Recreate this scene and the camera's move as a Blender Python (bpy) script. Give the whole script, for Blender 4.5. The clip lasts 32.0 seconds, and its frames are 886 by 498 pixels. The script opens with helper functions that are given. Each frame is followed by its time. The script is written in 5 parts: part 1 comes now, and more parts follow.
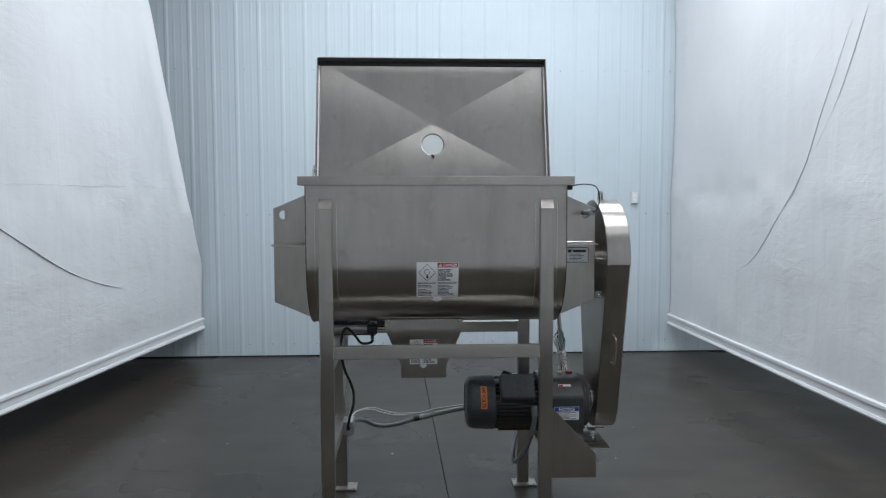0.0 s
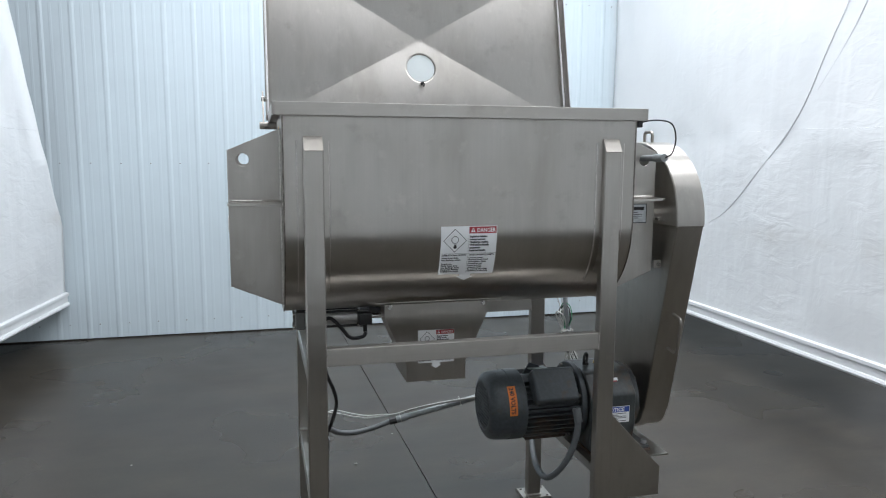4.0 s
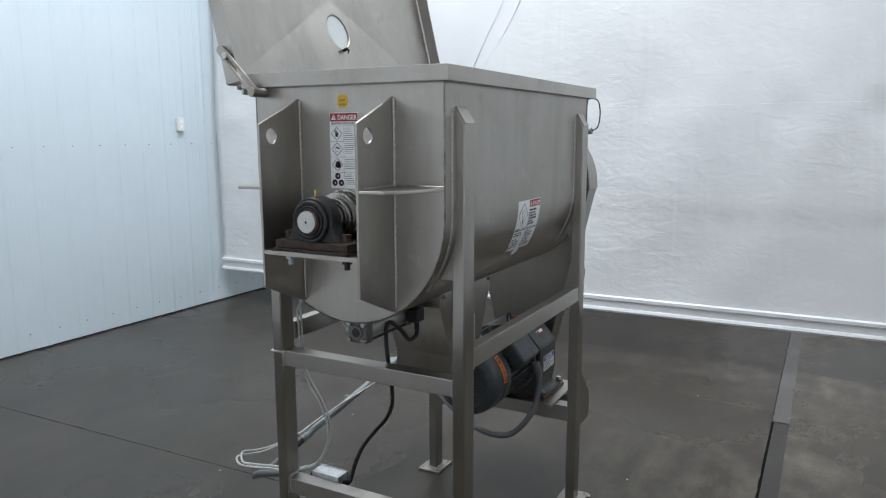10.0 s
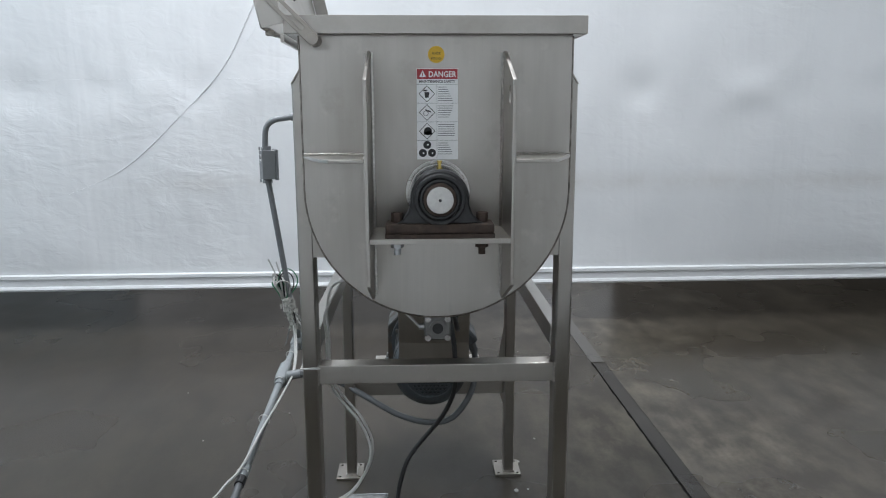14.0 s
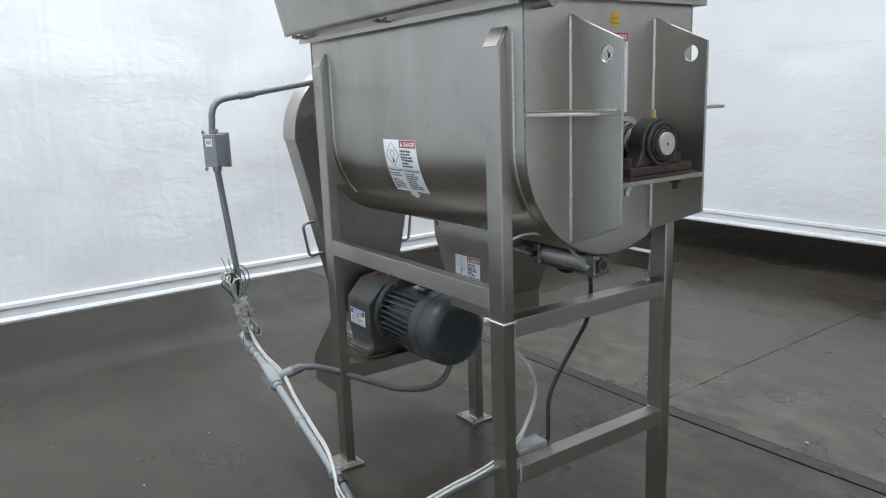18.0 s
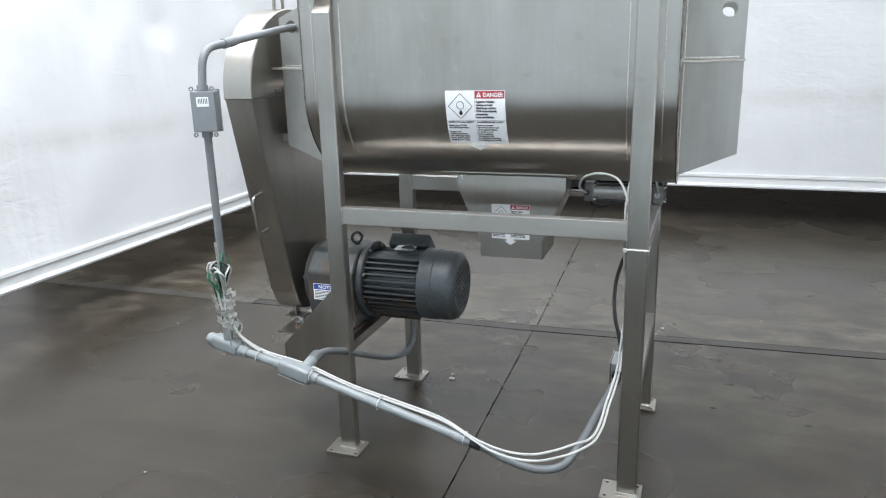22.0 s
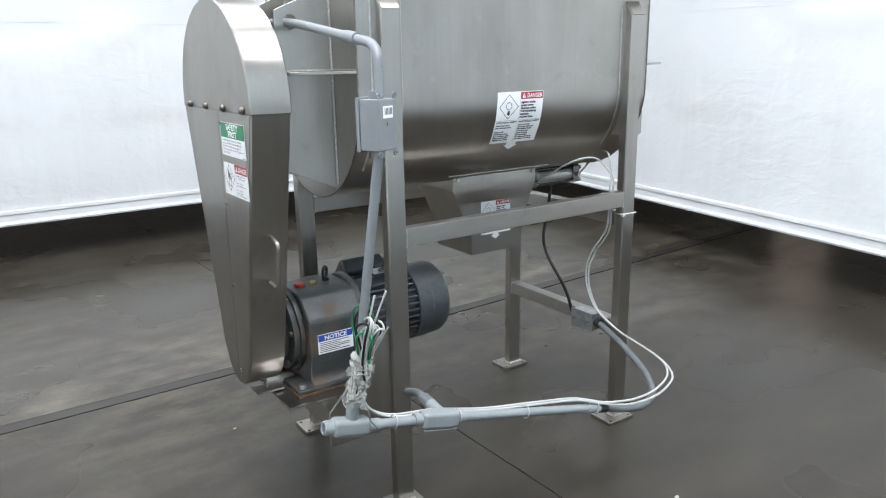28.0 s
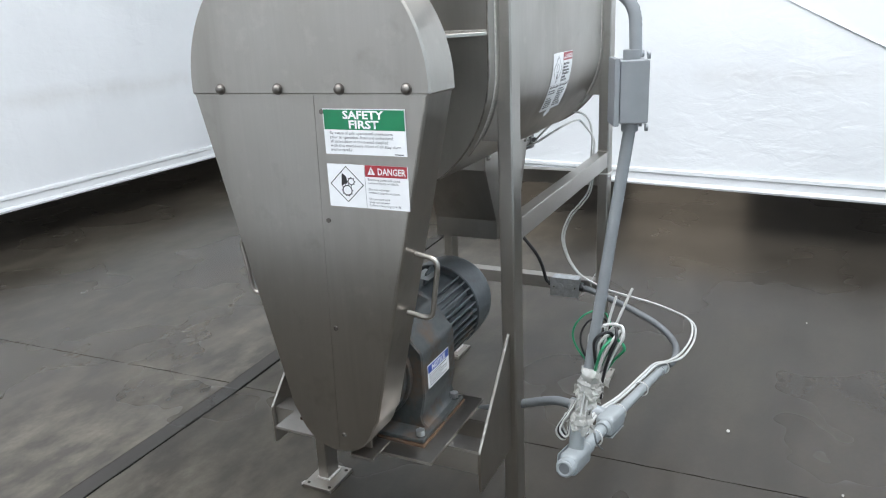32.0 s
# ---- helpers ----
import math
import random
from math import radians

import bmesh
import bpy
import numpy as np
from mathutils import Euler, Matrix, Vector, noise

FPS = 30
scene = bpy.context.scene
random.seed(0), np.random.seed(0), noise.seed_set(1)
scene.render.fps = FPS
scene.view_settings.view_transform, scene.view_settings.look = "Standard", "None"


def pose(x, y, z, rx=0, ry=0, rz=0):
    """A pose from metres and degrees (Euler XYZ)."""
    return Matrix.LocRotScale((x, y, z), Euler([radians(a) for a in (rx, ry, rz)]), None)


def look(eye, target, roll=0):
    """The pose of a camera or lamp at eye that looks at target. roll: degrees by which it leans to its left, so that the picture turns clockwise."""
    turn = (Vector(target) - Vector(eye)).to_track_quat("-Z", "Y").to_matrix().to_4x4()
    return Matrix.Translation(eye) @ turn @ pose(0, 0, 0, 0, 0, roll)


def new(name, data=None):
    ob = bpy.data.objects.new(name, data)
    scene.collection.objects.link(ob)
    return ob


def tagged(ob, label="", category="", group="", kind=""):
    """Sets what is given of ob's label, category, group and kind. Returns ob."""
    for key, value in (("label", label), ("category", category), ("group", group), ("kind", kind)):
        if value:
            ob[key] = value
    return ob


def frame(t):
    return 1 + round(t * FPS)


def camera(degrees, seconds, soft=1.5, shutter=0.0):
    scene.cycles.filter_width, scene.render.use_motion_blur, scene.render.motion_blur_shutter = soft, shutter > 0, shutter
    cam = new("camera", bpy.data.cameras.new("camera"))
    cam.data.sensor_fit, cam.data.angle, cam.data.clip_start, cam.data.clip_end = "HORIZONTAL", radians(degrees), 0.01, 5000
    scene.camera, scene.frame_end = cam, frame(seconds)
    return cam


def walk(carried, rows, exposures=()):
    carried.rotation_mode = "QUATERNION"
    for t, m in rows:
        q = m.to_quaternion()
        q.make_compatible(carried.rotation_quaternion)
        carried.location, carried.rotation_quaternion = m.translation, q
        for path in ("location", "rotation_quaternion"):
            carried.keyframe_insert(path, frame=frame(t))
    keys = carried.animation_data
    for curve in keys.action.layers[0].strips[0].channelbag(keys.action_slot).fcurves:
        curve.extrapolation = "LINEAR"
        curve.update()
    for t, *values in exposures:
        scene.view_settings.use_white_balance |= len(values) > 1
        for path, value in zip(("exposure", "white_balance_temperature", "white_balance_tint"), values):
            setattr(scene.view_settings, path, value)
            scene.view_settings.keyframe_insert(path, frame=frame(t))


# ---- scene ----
cam = camera(62.7, 32.0, soft=1.1)
PATH = [
    (0, (0.307, 0.003, 1.631), (0.403, 1.996, 1.491), -0.1),
    (0.5, (0.29, 0.188, 1.621), (0.405, 2.18, 1.488), -0.1),
    (1, (0.28, 0.348, 1.622), (0.401, 2.339, 1.48), -0.2),
    (1.5, (0.248, 0.527, 1.618), (0.39, 2.517, 1.469), -0.2),
    (2, (0.222, 0.691, 1.618), (0.385, 2.68, 1.487), 0.5),
    (2.5, (0.19, 0.835, 1.603), (0.382, 2.818, 1.434), 0.9),
    (3, (0.139, 0.949, 1.594), (0.344, 2.926, 1.372), 0.8),
    (3.5, (-0.044, 0.999, 1.593), (0.216, 2.967, 1.349), 1.2),
    (4, (-0.241, 1.036, 1.585), (0.247, 2.957, 1.316), 0.3),
    (4.5, (-0.391, 1.109, 1.572), (0.203, 2.996, 1.28), 0.4),
    (6.5, (-1.053, 1.446, 1.584), (0.023, 3.108, 1.302), -1.5),
    (7, (-1.162, 1.59, 1.567), (0.031, 3.173, 1.304), -1.8),
    (7.5, (-1.341, 1.71, 1.579), (0.004, 3.167, 1.313), -1.2),
    (8, (-1.519, 1.835, 1.577), (-0.049, 3.164, 1.309), -1.7),
    (8.5, (-1.59, 1.981, 1.573), (-0.049, 3.227, 1.301), -1.4),
    (9, (-1.629, 2.134, 1.56), (-0.023, 3.294, 1.285), -1.3),
    (9.5, (-1.734, 2.287, 1.553), (-0.071, 3.358, 1.259), -0.6),
    (10, (-1.856, 2.461, 1.56), (-0.12, 3.402, 1.242), -0.2),
    (10.5, (-1.88, 2.632, 1.538), (-0.075, 3.434, 1.221), 0.3),
    (11, (-1.877, 2.791, 1.548), (-0.026, 3.468, 1.207), -0.1),
    (11.5, (-1.922, 2.973, 1.542), (-0.035, 3.535, 1.192), 0.3),
    (12, (-1.988, 3.16, 1.527), (-0.066, 3.59, 1.181), -0.6),
    (12.5, (-1.973, 3.313, 1.522), (-0.031, 3.615, 1.154), -0.2),
    (13, (-1.929, 3.468, 1.508), (0.029, 3.64, 1.135), -1.8),
    (13.5, (-1.934, 3.607, 1.517), (0.029, 3.657, 1.138), -0.9),
    (15.5, (-1.826, 4.311, 1.498), (0.083, 3.816, 1.166), -1.6),
    (16, (-1.81, 4.547, 1.493), (0.055, 3.907, 1.156), -1.7),
    (16.5, (-1.764, 4.707, 1.499), (0.05, 3.944, 1.143), -1.6),
    (17, (-1.667, 4.837, 1.471), (0.109, 3.988, 1.115), -1.9),
    (17.5, (-1.604, 4.994, 1.45), (0.121, 4.051, 1.085), -1.9),
    (18, (-1.559, 5.221, 1.467), (0.059, 4.122, 1.053), -2.2),
    (18.5, (-1.464, 5.362, 1.455), (0.078, 4.171, 1.004), -2.2),
    (19, (-1.296, 5.479, 1.448), (0.174, 4.214, 0.96), -2.7),
    (19.5, (-1.129, 5.657, 1.451), (0.248, 4.298, 0.943), -2.2),
    (20, (-0.975, 5.883, 1.447), (0.234, 4.378, 0.927), -1.9),
    (20.5, (-0.809, 5.987, 1.451), (0.274, 4.39, 0.924), -1.7),
    (21, (-0.627, 6.056, 1.439), (0.323, 4.365, 0.952), -1.7),
    (21.5, (-0.421, 6.152, 1.45), (0.386, 4.394, 0.941), -1.3),
    (22, (-0.236, 6.237, 1.454), (0.417, 4.421, 0.929), -1.5),
    (22.5, (-0.046, 6.254, 1.437), (0.465, 4.39, 0.922), -1.1),
    (23, (0.14, 6.262, 1.421), (0.517, 4.366, 0.909), -1.4),
    (23.5, (0.359, 6.336, 1.417), (0.587, 4.417, 0.902), -1.3),
    (24, (0.579, 6.374, 1.418), (0.624, 4.445, 0.891), -1.1),
    (24.5, (0.777, 6.318, 1.411), (0.656, 4.387, 0.903), -0.9),
    (25, (0.958, 6.282, 1.42), (0.676, 4.368, 0.915), -0.7),
    (25.5, (1.207, 6.283, 1.43), (0.738, 4.405, 0.93), -0.7),
    (27.5, (1.888, 5.988, 1.444), (0.932, 4.304, 0.942), -0.9),
    (28, (2.045, 5.887, 1.45), (0.956, 4.29, 0.937), -1.0),
    (28.5, (2.122, 5.715, 1.445), (0.929, 4.194, 0.933), -0.7),
    (29, (2.181, 5.56, 1.452), (0.949, 4.068, 0.944), -1.0),
    (29.5, (2.304, 5.407, 1.447), (0.985, 3.997, 0.926), -0.8),
    (30, (2.408, 5.259, 1.451), (0.967, 3.988, 0.894), -1.0),
    (30.5, (2.443, 5.114, 1.44), (0.911, 3.961, 0.869), -1.1),
    (31, (2.475, 4.986, 1.441), (0.885, 3.928, 0.848), -1.9),
    (31.5, (2.568, 4.828, 1.444), (0.927, 3.857, 0.839), -2.1),
    (32, (2.65, 4.662, 1.45), (0.94, 3.821, 0.842), -2.7),
]



EXPO = [(0, -0.72, 6200, 10), (2.5, -0.5, 6250, 10), (4, -0.16, 6300, 10), (7, -0.27, 6300, 10), (10, -0.36, 6300, 10), (13, -0.37, 6300, 10), (15.5, -0.42, 6300, 10), (17, -0.22, 6300, 10), (19, 0.1, 6350, 10), (22, 0.38, 6400, 10), (25, 0.54, 6400, 10), (28, 0.36, 6300, 10), (32, 0.32, 6300, 10)]
walk(cam, [(t, look(eye, target, roll)) for t, eye, target, roll in PATH], EXPO)

# ---- light ----
world = bpy.data.worlds.new("world")
scene.world = world
world.use_nodes = True
world.node_tree.nodes["Background"].inputs[0].default_value = (0.9, 0.95, 1.0, 1)
world.node_tree.nodes["Background"].inputs[1].default_value = 0.02


def ceiling_lamp(x, y, z, sx, sy, watts, color=(0.955, 0.965, 1.0)):
    d = bpy.data.lights.new("ceiling_lamp", "AREA")
    d.shape, d.size, d.size_y, d.energy, d.color = "RECTANGLE", sx, sy, watts, color
    ob = new("ceiling_lamp", d)
    ob.matrix_world = pose(x, y, z)
    return ob


# Last three are unseen, added outside to lift the floor beyond the tarpaulins.
for lx, ly, sx, sy, w in ((1.1, 5.4, 4.8, 1.6, 265), (1.8, 3.0, 3.6, 1.2, 150), (1.3, 1.3, 3.6, 0.8, 28),
                         (6.6, 3.0, 1.5, 5.0, 200), (0.0, -5.0, 6.0, 1.5, 35), (-6.5, 3.0, 1.5, 5.0, 60)):
    ceiling_lamp(lx, ly, 4.7, sx, sy, w)


def outside_glint_light(x, y0, y1, z0, z1, watts, color):
    """Unseen lamp added outside; shines in below tarpaulin rails and glints on the floor."""
    d = bpy.data.lights.new("outside_glint_light", "AREA")
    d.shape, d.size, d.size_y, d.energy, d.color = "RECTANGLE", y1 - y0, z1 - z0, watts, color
    ob = new("outside_glint_light", d)
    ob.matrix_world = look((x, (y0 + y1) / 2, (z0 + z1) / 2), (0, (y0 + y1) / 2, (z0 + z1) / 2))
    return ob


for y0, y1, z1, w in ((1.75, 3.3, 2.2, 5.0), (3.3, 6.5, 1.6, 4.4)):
    outside_glint_light(5.2, y0, y1, 0.2, z1, w, (0.93, 0.96, 1.0))
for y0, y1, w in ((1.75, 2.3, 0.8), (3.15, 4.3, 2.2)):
    outside_glint_light(-5.0, y0, y1, 0.3, 1.7, w, (1.0, 0.84, 0.64))

# ---- materials ----


def material(name):
    m = bpy.data.materials.new(name)
    m.use_nodes = True
    nt = m.node_tree
    return m, nt, nt.nodes["Principled BSDF"]


def node(nt, kind, **kw):
    n = nt.nodes.new(kind)
    for k, v in kw.items():
        n.inputs[k].default_value = v
    return n


def coords(nt, scale):
    g = nt.nodes.new("ShaderNodeNewGeometry")
    mp = nt.nodes.new("ShaderNodeMapping")
    mp.inputs["Scale"].default_value = scale
    nt.links.new(g.outputs["Position"], mp.inputs["Vector"])
    return mp.outputs["Vector"]


def noise_tex(nt, scale, detail=4, rough=0.6, stretch=(1, 1, 1)):
    n = node(nt, "ShaderNodeTexNoise", Scale=scale, Detail=detail, Roughness=rough)
    nt.links.new(coords(nt, stretch), n.inputs["Vector"])
    return n.outputs["Fac"]


def ramp(nt, src, stops):
    r = nt.nodes.new("ShaderNodeValToRGB")
    e = r.color_ramp.elements
    e[0].position, e[0].color = stops[0][0], (*stops[0][1], 1)
    e[1].position, e[1].color = stops[-1][0], (*stops[-1][1], 1)
    for p, c in stops[1:-1]:
        k = e.new(p)
        k.color = (*c, 1)
    nt.links.new(src, r.inputs[0])
    return r.outputs[0]


def remap(nt, src, a, b, lo, hi):
    n = nt.nodes.new("ShaderNodeMapRange")
    for k, v in zip(range(1, 5), (a, b, lo, hi)):
        n.inputs[k].default_value = v
    nt.links.new(src, n.inputs[0])
    return n.outputs[0]


def mix(nt, fac, a, b, mode="MIX"):
    n = nt.nodes.new("ShaderNodeMix")
    n.data_type, n.blend_type = "RGBA", mode
    for sock, v in ((0, fac), (6, a), (7, b)):
        if isinstance(v, (int, float)):
            n.inputs[sock].default_value = v
        elif isinstance(v, tuple):
            n.inputs[sock].default_value = (*v, 1)
        else:
            nt.links.new(v, n.inputs[sock])
    return n.outputs[2]


def bump(nt, bsdf, src, strength, dist):
    b = node(nt, "ShaderNodeBump", Strength=strength, Distance=dist)
    nt.links.new(src, b.inputs["Height"])
    nt.links.new(b.outputs[0], bsdf.inputs["Normal"])
    return b


def steel(name, base, rough, stretch, grain=None):
    """Brushed stainless: fine streaks along one axis, broad handling smudges, soft gloss."""
    m, nt, b = material(name)
    b.inputs["Metallic"].default_value = 1.0
    streak = noise_tex(nt, 1.0, 3, 0.7, stretch)
    smudge, cloud = noise_tex(nt, 6.0, 3, 0.5), noise_tex(nt, 1.7, 3, 0.5)
    c = ramp(nt, streak, [(0.3, tuple(v * 0.97 for v in base)), (0.7, tuple(min(1, v * 1.03) for v in base))])
    c = mix(nt, remap(nt, smudge, 0.42, 0.80, 0.0, 0.34), c, (base[0] * 0.80, base[1] * 0.77, base[2] * 0.72))
    c = mix(nt, remap(nt, cloud, 0.35, 0.7, 0.0, 0.32), c, tuple(v * 0.85 for v in base))
    wipe = noise_tex(nt, 1.0, 4, 0.65, tuple(4.5 if s > 10 else 0.9 for s in stretch))
    c = mix(nt, remap(nt, wipe, 0.48, 0.72, 0.0, 0.55), c, (base[0] * 0.66, base[1] * 0.645, base[2] * 0.61))
    c = mix(nt, remap(nt, noise_tex(nt, 15.0, 4, 0.6), 0.60, 0.76, 0.0, 0.30), c, tuple(min(1, v * 1.3) for v in base))
    rub = noise_tex(nt, 8.5, 5, 0.62)
    c = mix(nt, remap(nt, rub, 0.60, 0.78, 0.0, 0.5), c, (base[0] * 0.62, base[1] * 0.60, base[2] * 0.56))
    nt.links.new(c, b.inputs["Base Color"])
    r1 = remap(nt, streak, 0.2, 0.8, rough - 0.02, rough + 0.02)
    r2 = nt.nodes.new("ShaderNodeMath")
    r2.operation = "ADD"
    nt.links.new(r1, r2.inputs[0])
    nt.links.new(remap(nt, smudge, 0.4, 0.75, 0.0, 0.06), r2.inputs[1])
    nt.links.new(r2.outputs[0], b.inputs["Roughness"])
    # Brushing spreads the gloss across the grain
    if grain:
        cross = nt.nodes.new("ShaderNodeVectorMath")
        cross.operation = "CROSS_PRODUCT"
        nt.links.new(nt.nodes.new("ShaderNodeNewGeometry").outputs["Normal"], cross.inputs[0])
        cross.inputs[1].default_value = grain
        nt.links.new(cross.outputs[0], b.inputs["Tangent"])
        b.inputs["Anisotropic"].default_value = 0.75
    return m


def plain(name, color, rough=0.5, metal=0.0, spots=0.12, scale=30.0, bumps=0.0):
    m, nt, b = material(name)
    n = noise_tex(nt, scale, 4)
    nt.links.new(ramp(nt, n, [(0.3, tuple(v * (1 - spots) for v in color)), (0.7, tuple(min(1, v * (1 + spots)) for v in color))]), b.inputs["Base Color"])
    b.inputs["Roughness"].default_value, b.inputs["Metallic"].default_value = rough, metal
    if bumps:
        bump(nt, b, n, bumps, 0.002)
    return m


STEEL_C = (0.455, 0.435, 0.402)
STEEL_V = steel("brushed_steel_upright", STEEL_C, 0.32, (100, 100, 1.6), (0, 0, 1))
STEEL_H = steel("brushed_steel_level", STEEL_C, 0.32, (1.6, 100, 100), (1, 0, 0))
STEEL_Y = steel("brushed_steel_cross", STEEL_C, 0.32, (100, 1.6, 100), (0, 1, 0))
STEEL_D = steel("mill_finish_steel", (0.40, 0.375, 0.34), 0.38, (20, 20, 20))
CHROME = plain("polished_steel", (0.5, 0.49, 0.47), 0.24, 1.0, 0.05)
ZINC = plain("galvanised_steel", (0.55, 0.57, 0.58), 0.42, 1.0, 0.2, 60, 0.2)
ALU = plain("dull_aluminium", (0.22, 0.22, 0.215), 0.38, 1.0, 0.15, 40)
SHAFT = plain("turned_shaft_face", (0.62, 0.61, 0.59), 0.5, 1.0, 0.08, 90)
BARREL = plain("bright_aluminium_tube", (0.50, 0.495, 0.48), 0.42, 0.55, 0.12, 30)
BOLT = plain("bolt_steel", (0.20, 0.185, 0.168), 0.45, 1.0, 0.15)
BEAD = plain("weld_bead", (0.62, 0.6, 0.57), 0.34, 1.0, 0.2, 120, 0.5)
BURNT = plain("heat_stained_weld", (0.24, 0.22, 0.195), 0.42, 1.0, 0.45, 50)
BRASS = plain("brass", (0.62, 0.47, 0.16), 0.35, 1.0)
FAN_SHADE = plain("fan_recess_shade", (0.02, 0.025, 0.03), 0.5, 0.0, 0.2, 14)
CAST = plain("dark_cast_iron", (0.032, 0.033, 0.034), 0.45, 0.25, 0.3, 40, 0.3)
RUST = plain("rusty_iron", (0.055, 0.037, 0.028), 0.75, 0.1, 0.4, 50, 0.5)
PVC = plain("grey_pvc", (0.215, 0.228, 0.238), 0.42, 0, 0.06, 20)
PVC_L = plain("pale_grey_pvc", (0.250, 0.272, 0.276), 0.42, 0, 0.08, 20)
FLEX = plain("grey_liquid_tight_conduit", (0.13, 0.14, 0.145), 0.5, 0, 0.1, 40)
BLACK = plain("black_rubber", (0.012, 0.012, 0.013), 0.45)
WHITE_TUBE = plain("white_nylon_tube", (0.50, 0.505, 0.485), 0.4, 0, 0.04)
GREEN_WIRE = plain("green_wire", (0.02, 0.2, 0.09), 0.4)
RED = plain("red_cap", (0.33, 0.03, 0.025), 0.45)
LABEL_W = plain("white_label_vinyl", (0.86, 0.87, 0.87), 0.35, 0, 0.03)
LABEL_R = plain("red_label_ink", (0.38, 0.035, 0.045), 0.4, 0, 0.05)
LABEL_K = plain("black_label_ink", (0.02, 0.02, 0.022), 0.45)
LABEL_G = plain("green_label_ink", (0.012, 0.2, 0.085), 0.4, 0, 0.05)
LABEL_B = plain("blue_label_ink", (0.03, 0.075, 0.36), 0.4, 0, 0.05)
LABEL_O = plain("orange_label_ink", (0.75, 0.2, 0.03), 0.45)
LABEL_Y = plain("yellow_label_vinyl", (0.72, 0.45, 0.03), 0.45)
FILM = plain("clear_wrapping_film", (0.72, 0.72, 0.67), 0.12, 0, 0.15, 90, 1.0)
FILM.node_tree.nodes["Principled BSDF"].inputs["Alpha"].default_value = 0.46


MILKY = plain("milky_plastic", (0.82, 0.85, 0.83), 0.3, 0, 0.02)
_mt = MILKY.node_tree
_tr = node(_mt, "ShaderNodeBsdfTranslucent", Color=(0.86, 0.9, 0.88, 1))
_mx = node(_mt, "ShaderNodeMixShader", Fac=0.6)
_mt.links.new(_mt.nodes["Principled BSDF"].outputs[0], _mx.inputs[1])
_mt.links.new(_tr.outputs[0], _mx.inputs[2])
_mt.links.new(_mx.outputs[0], _mt.nodes["Material Output"].inputs["Surface"])


def rusted(name, paint, rust, low, high, size=16):
    """Machine paint broken by patches of rust."""
    m, nt, b = material(name)
    n, k = noise_tex(nt, size, 6, 0.7), noise_tex(nt, 70, 3)
    f = remap(nt, n, low, high, 0.0, 1.0)
    nt.links.new(mix(nt, f, ramp(nt, k, [(0.3, tuple(v * 0.8 for v in paint)), (0.7, tuple(v * 1.2 for v in paint))]), rust), b.inputs["Base Color"])
    nt.links.new(remap(nt, n, low, high, 0.4, 0.8), b.inputs["Roughness"])
    bump(nt, b, k, 0.15, 0.002)
    return m


PAINT = rusted("blue_grey_machine_paint", (0.052, 0.061, 0.066), (0.080, 0.060, 0.046), 0.58, 0.74)
PAINT_R = rusted("rust_patched_paint", (0.044, 0.050, 0.050), (0.092, 0.064, 0.044), 0.50, 0.66, 9)
FOOT_R = rusted("rusty_foot_paint", (0.036, 0.036, 0.034), (0.105, 0.058, 0.032), 0.38, 0.55, 12)


def concrete(name, dark, light, worn, amount=0.55, gloss=0.24, sheen=0.5):
    """Sealed concrete: slow clouds, drag streaks, and pale scuffed patches, thickest along the cross joint."""
    m, nt, b = material(name)
    clouds, soft, pale = noise_tex(nt, 0.8, 4, 0.5), noise_tex(nt, 4.5, 4, 0.5, (0.7, 1.2, 1)), noise_tex(nt, 5.5, 6, 0.64, (0.75, 1.25, 1))
    c = ramp(nt, clouds, [(0.30, dark), (0.70, light)])
    c = mix(nt, remap(nt, soft, 0.34, 0.70, 0.0, 0.40), c, tuple(v * 1.35 for v in light))
    sep = nt.nodes.new("ShaderNodeSeparateXYZ")
    nt.links.new(nt.nodes.new("ShaderNodeNewGeometry").outputs["Position"], sep.inputs[0])
    lane = ramp(nt, remap(nt, sep.outputs[1], 1.2, 4.2, 0.0, 1.0), [(0.0, (0.35, 0.35, 0.35)), (0.26, (0.5, 0.5, 0.5)), (0.42, (1, 1, 1)), (0.62, (0.9, 0.9, 0.9)), (0.82, (0.25, 0.25, 0.25)), (1.0, (0.14, 0.14, 0.14))])
    area = mix(nt, 1.0, ramp(nt, noise_tex(nt, 1.1, 3, 0.5), [(0.30, (0.1, 0.1, 0.1)), (0.68, (1, 1, 1))]), lane, "MULTIPLY")
    scuff = mix(nt, 1.0, area, ramp(nt, pale, [(0.40, (0, 0, 0)), (0.66, (1, 1, 1))]), "MULTIPLY")
    c = mix(nt, mix(nt, 1.0, scuff, (amount, amount, amount), "MULTIPLY"), c, worn)
    drag = noise_tex(nt, 2.0, 4, 0.5, (0.35, 2.6, 1))
    c = mix(nt, remap(nt, drag, 0.44, 0.76, 0.0, 0.5), c, tuple(v * 0.66 for v in dark))
    c = mix(nt, remap(nt, noise_tex(nt, 55, 3, 0.6), 0.36, 0.72, 0.0, 0.22), c, tuple(v * 0.75 for v in dark))
    nt.links.new(c, b.inputs["Base Color"])
    nt.links.new(remap(nt, noise_tex(nt, 1.1, 3, 0.5), 0.28, 0.72, gloss - 0.03, gloss + 0.13), b.inputs["Roughness"])
    bump(nt, b, noise_tex(nt, 140, 3, 0.6), 0.06, 0.002)
    b.inputs["Specular IOR Level"].default_value = sheen
    return m


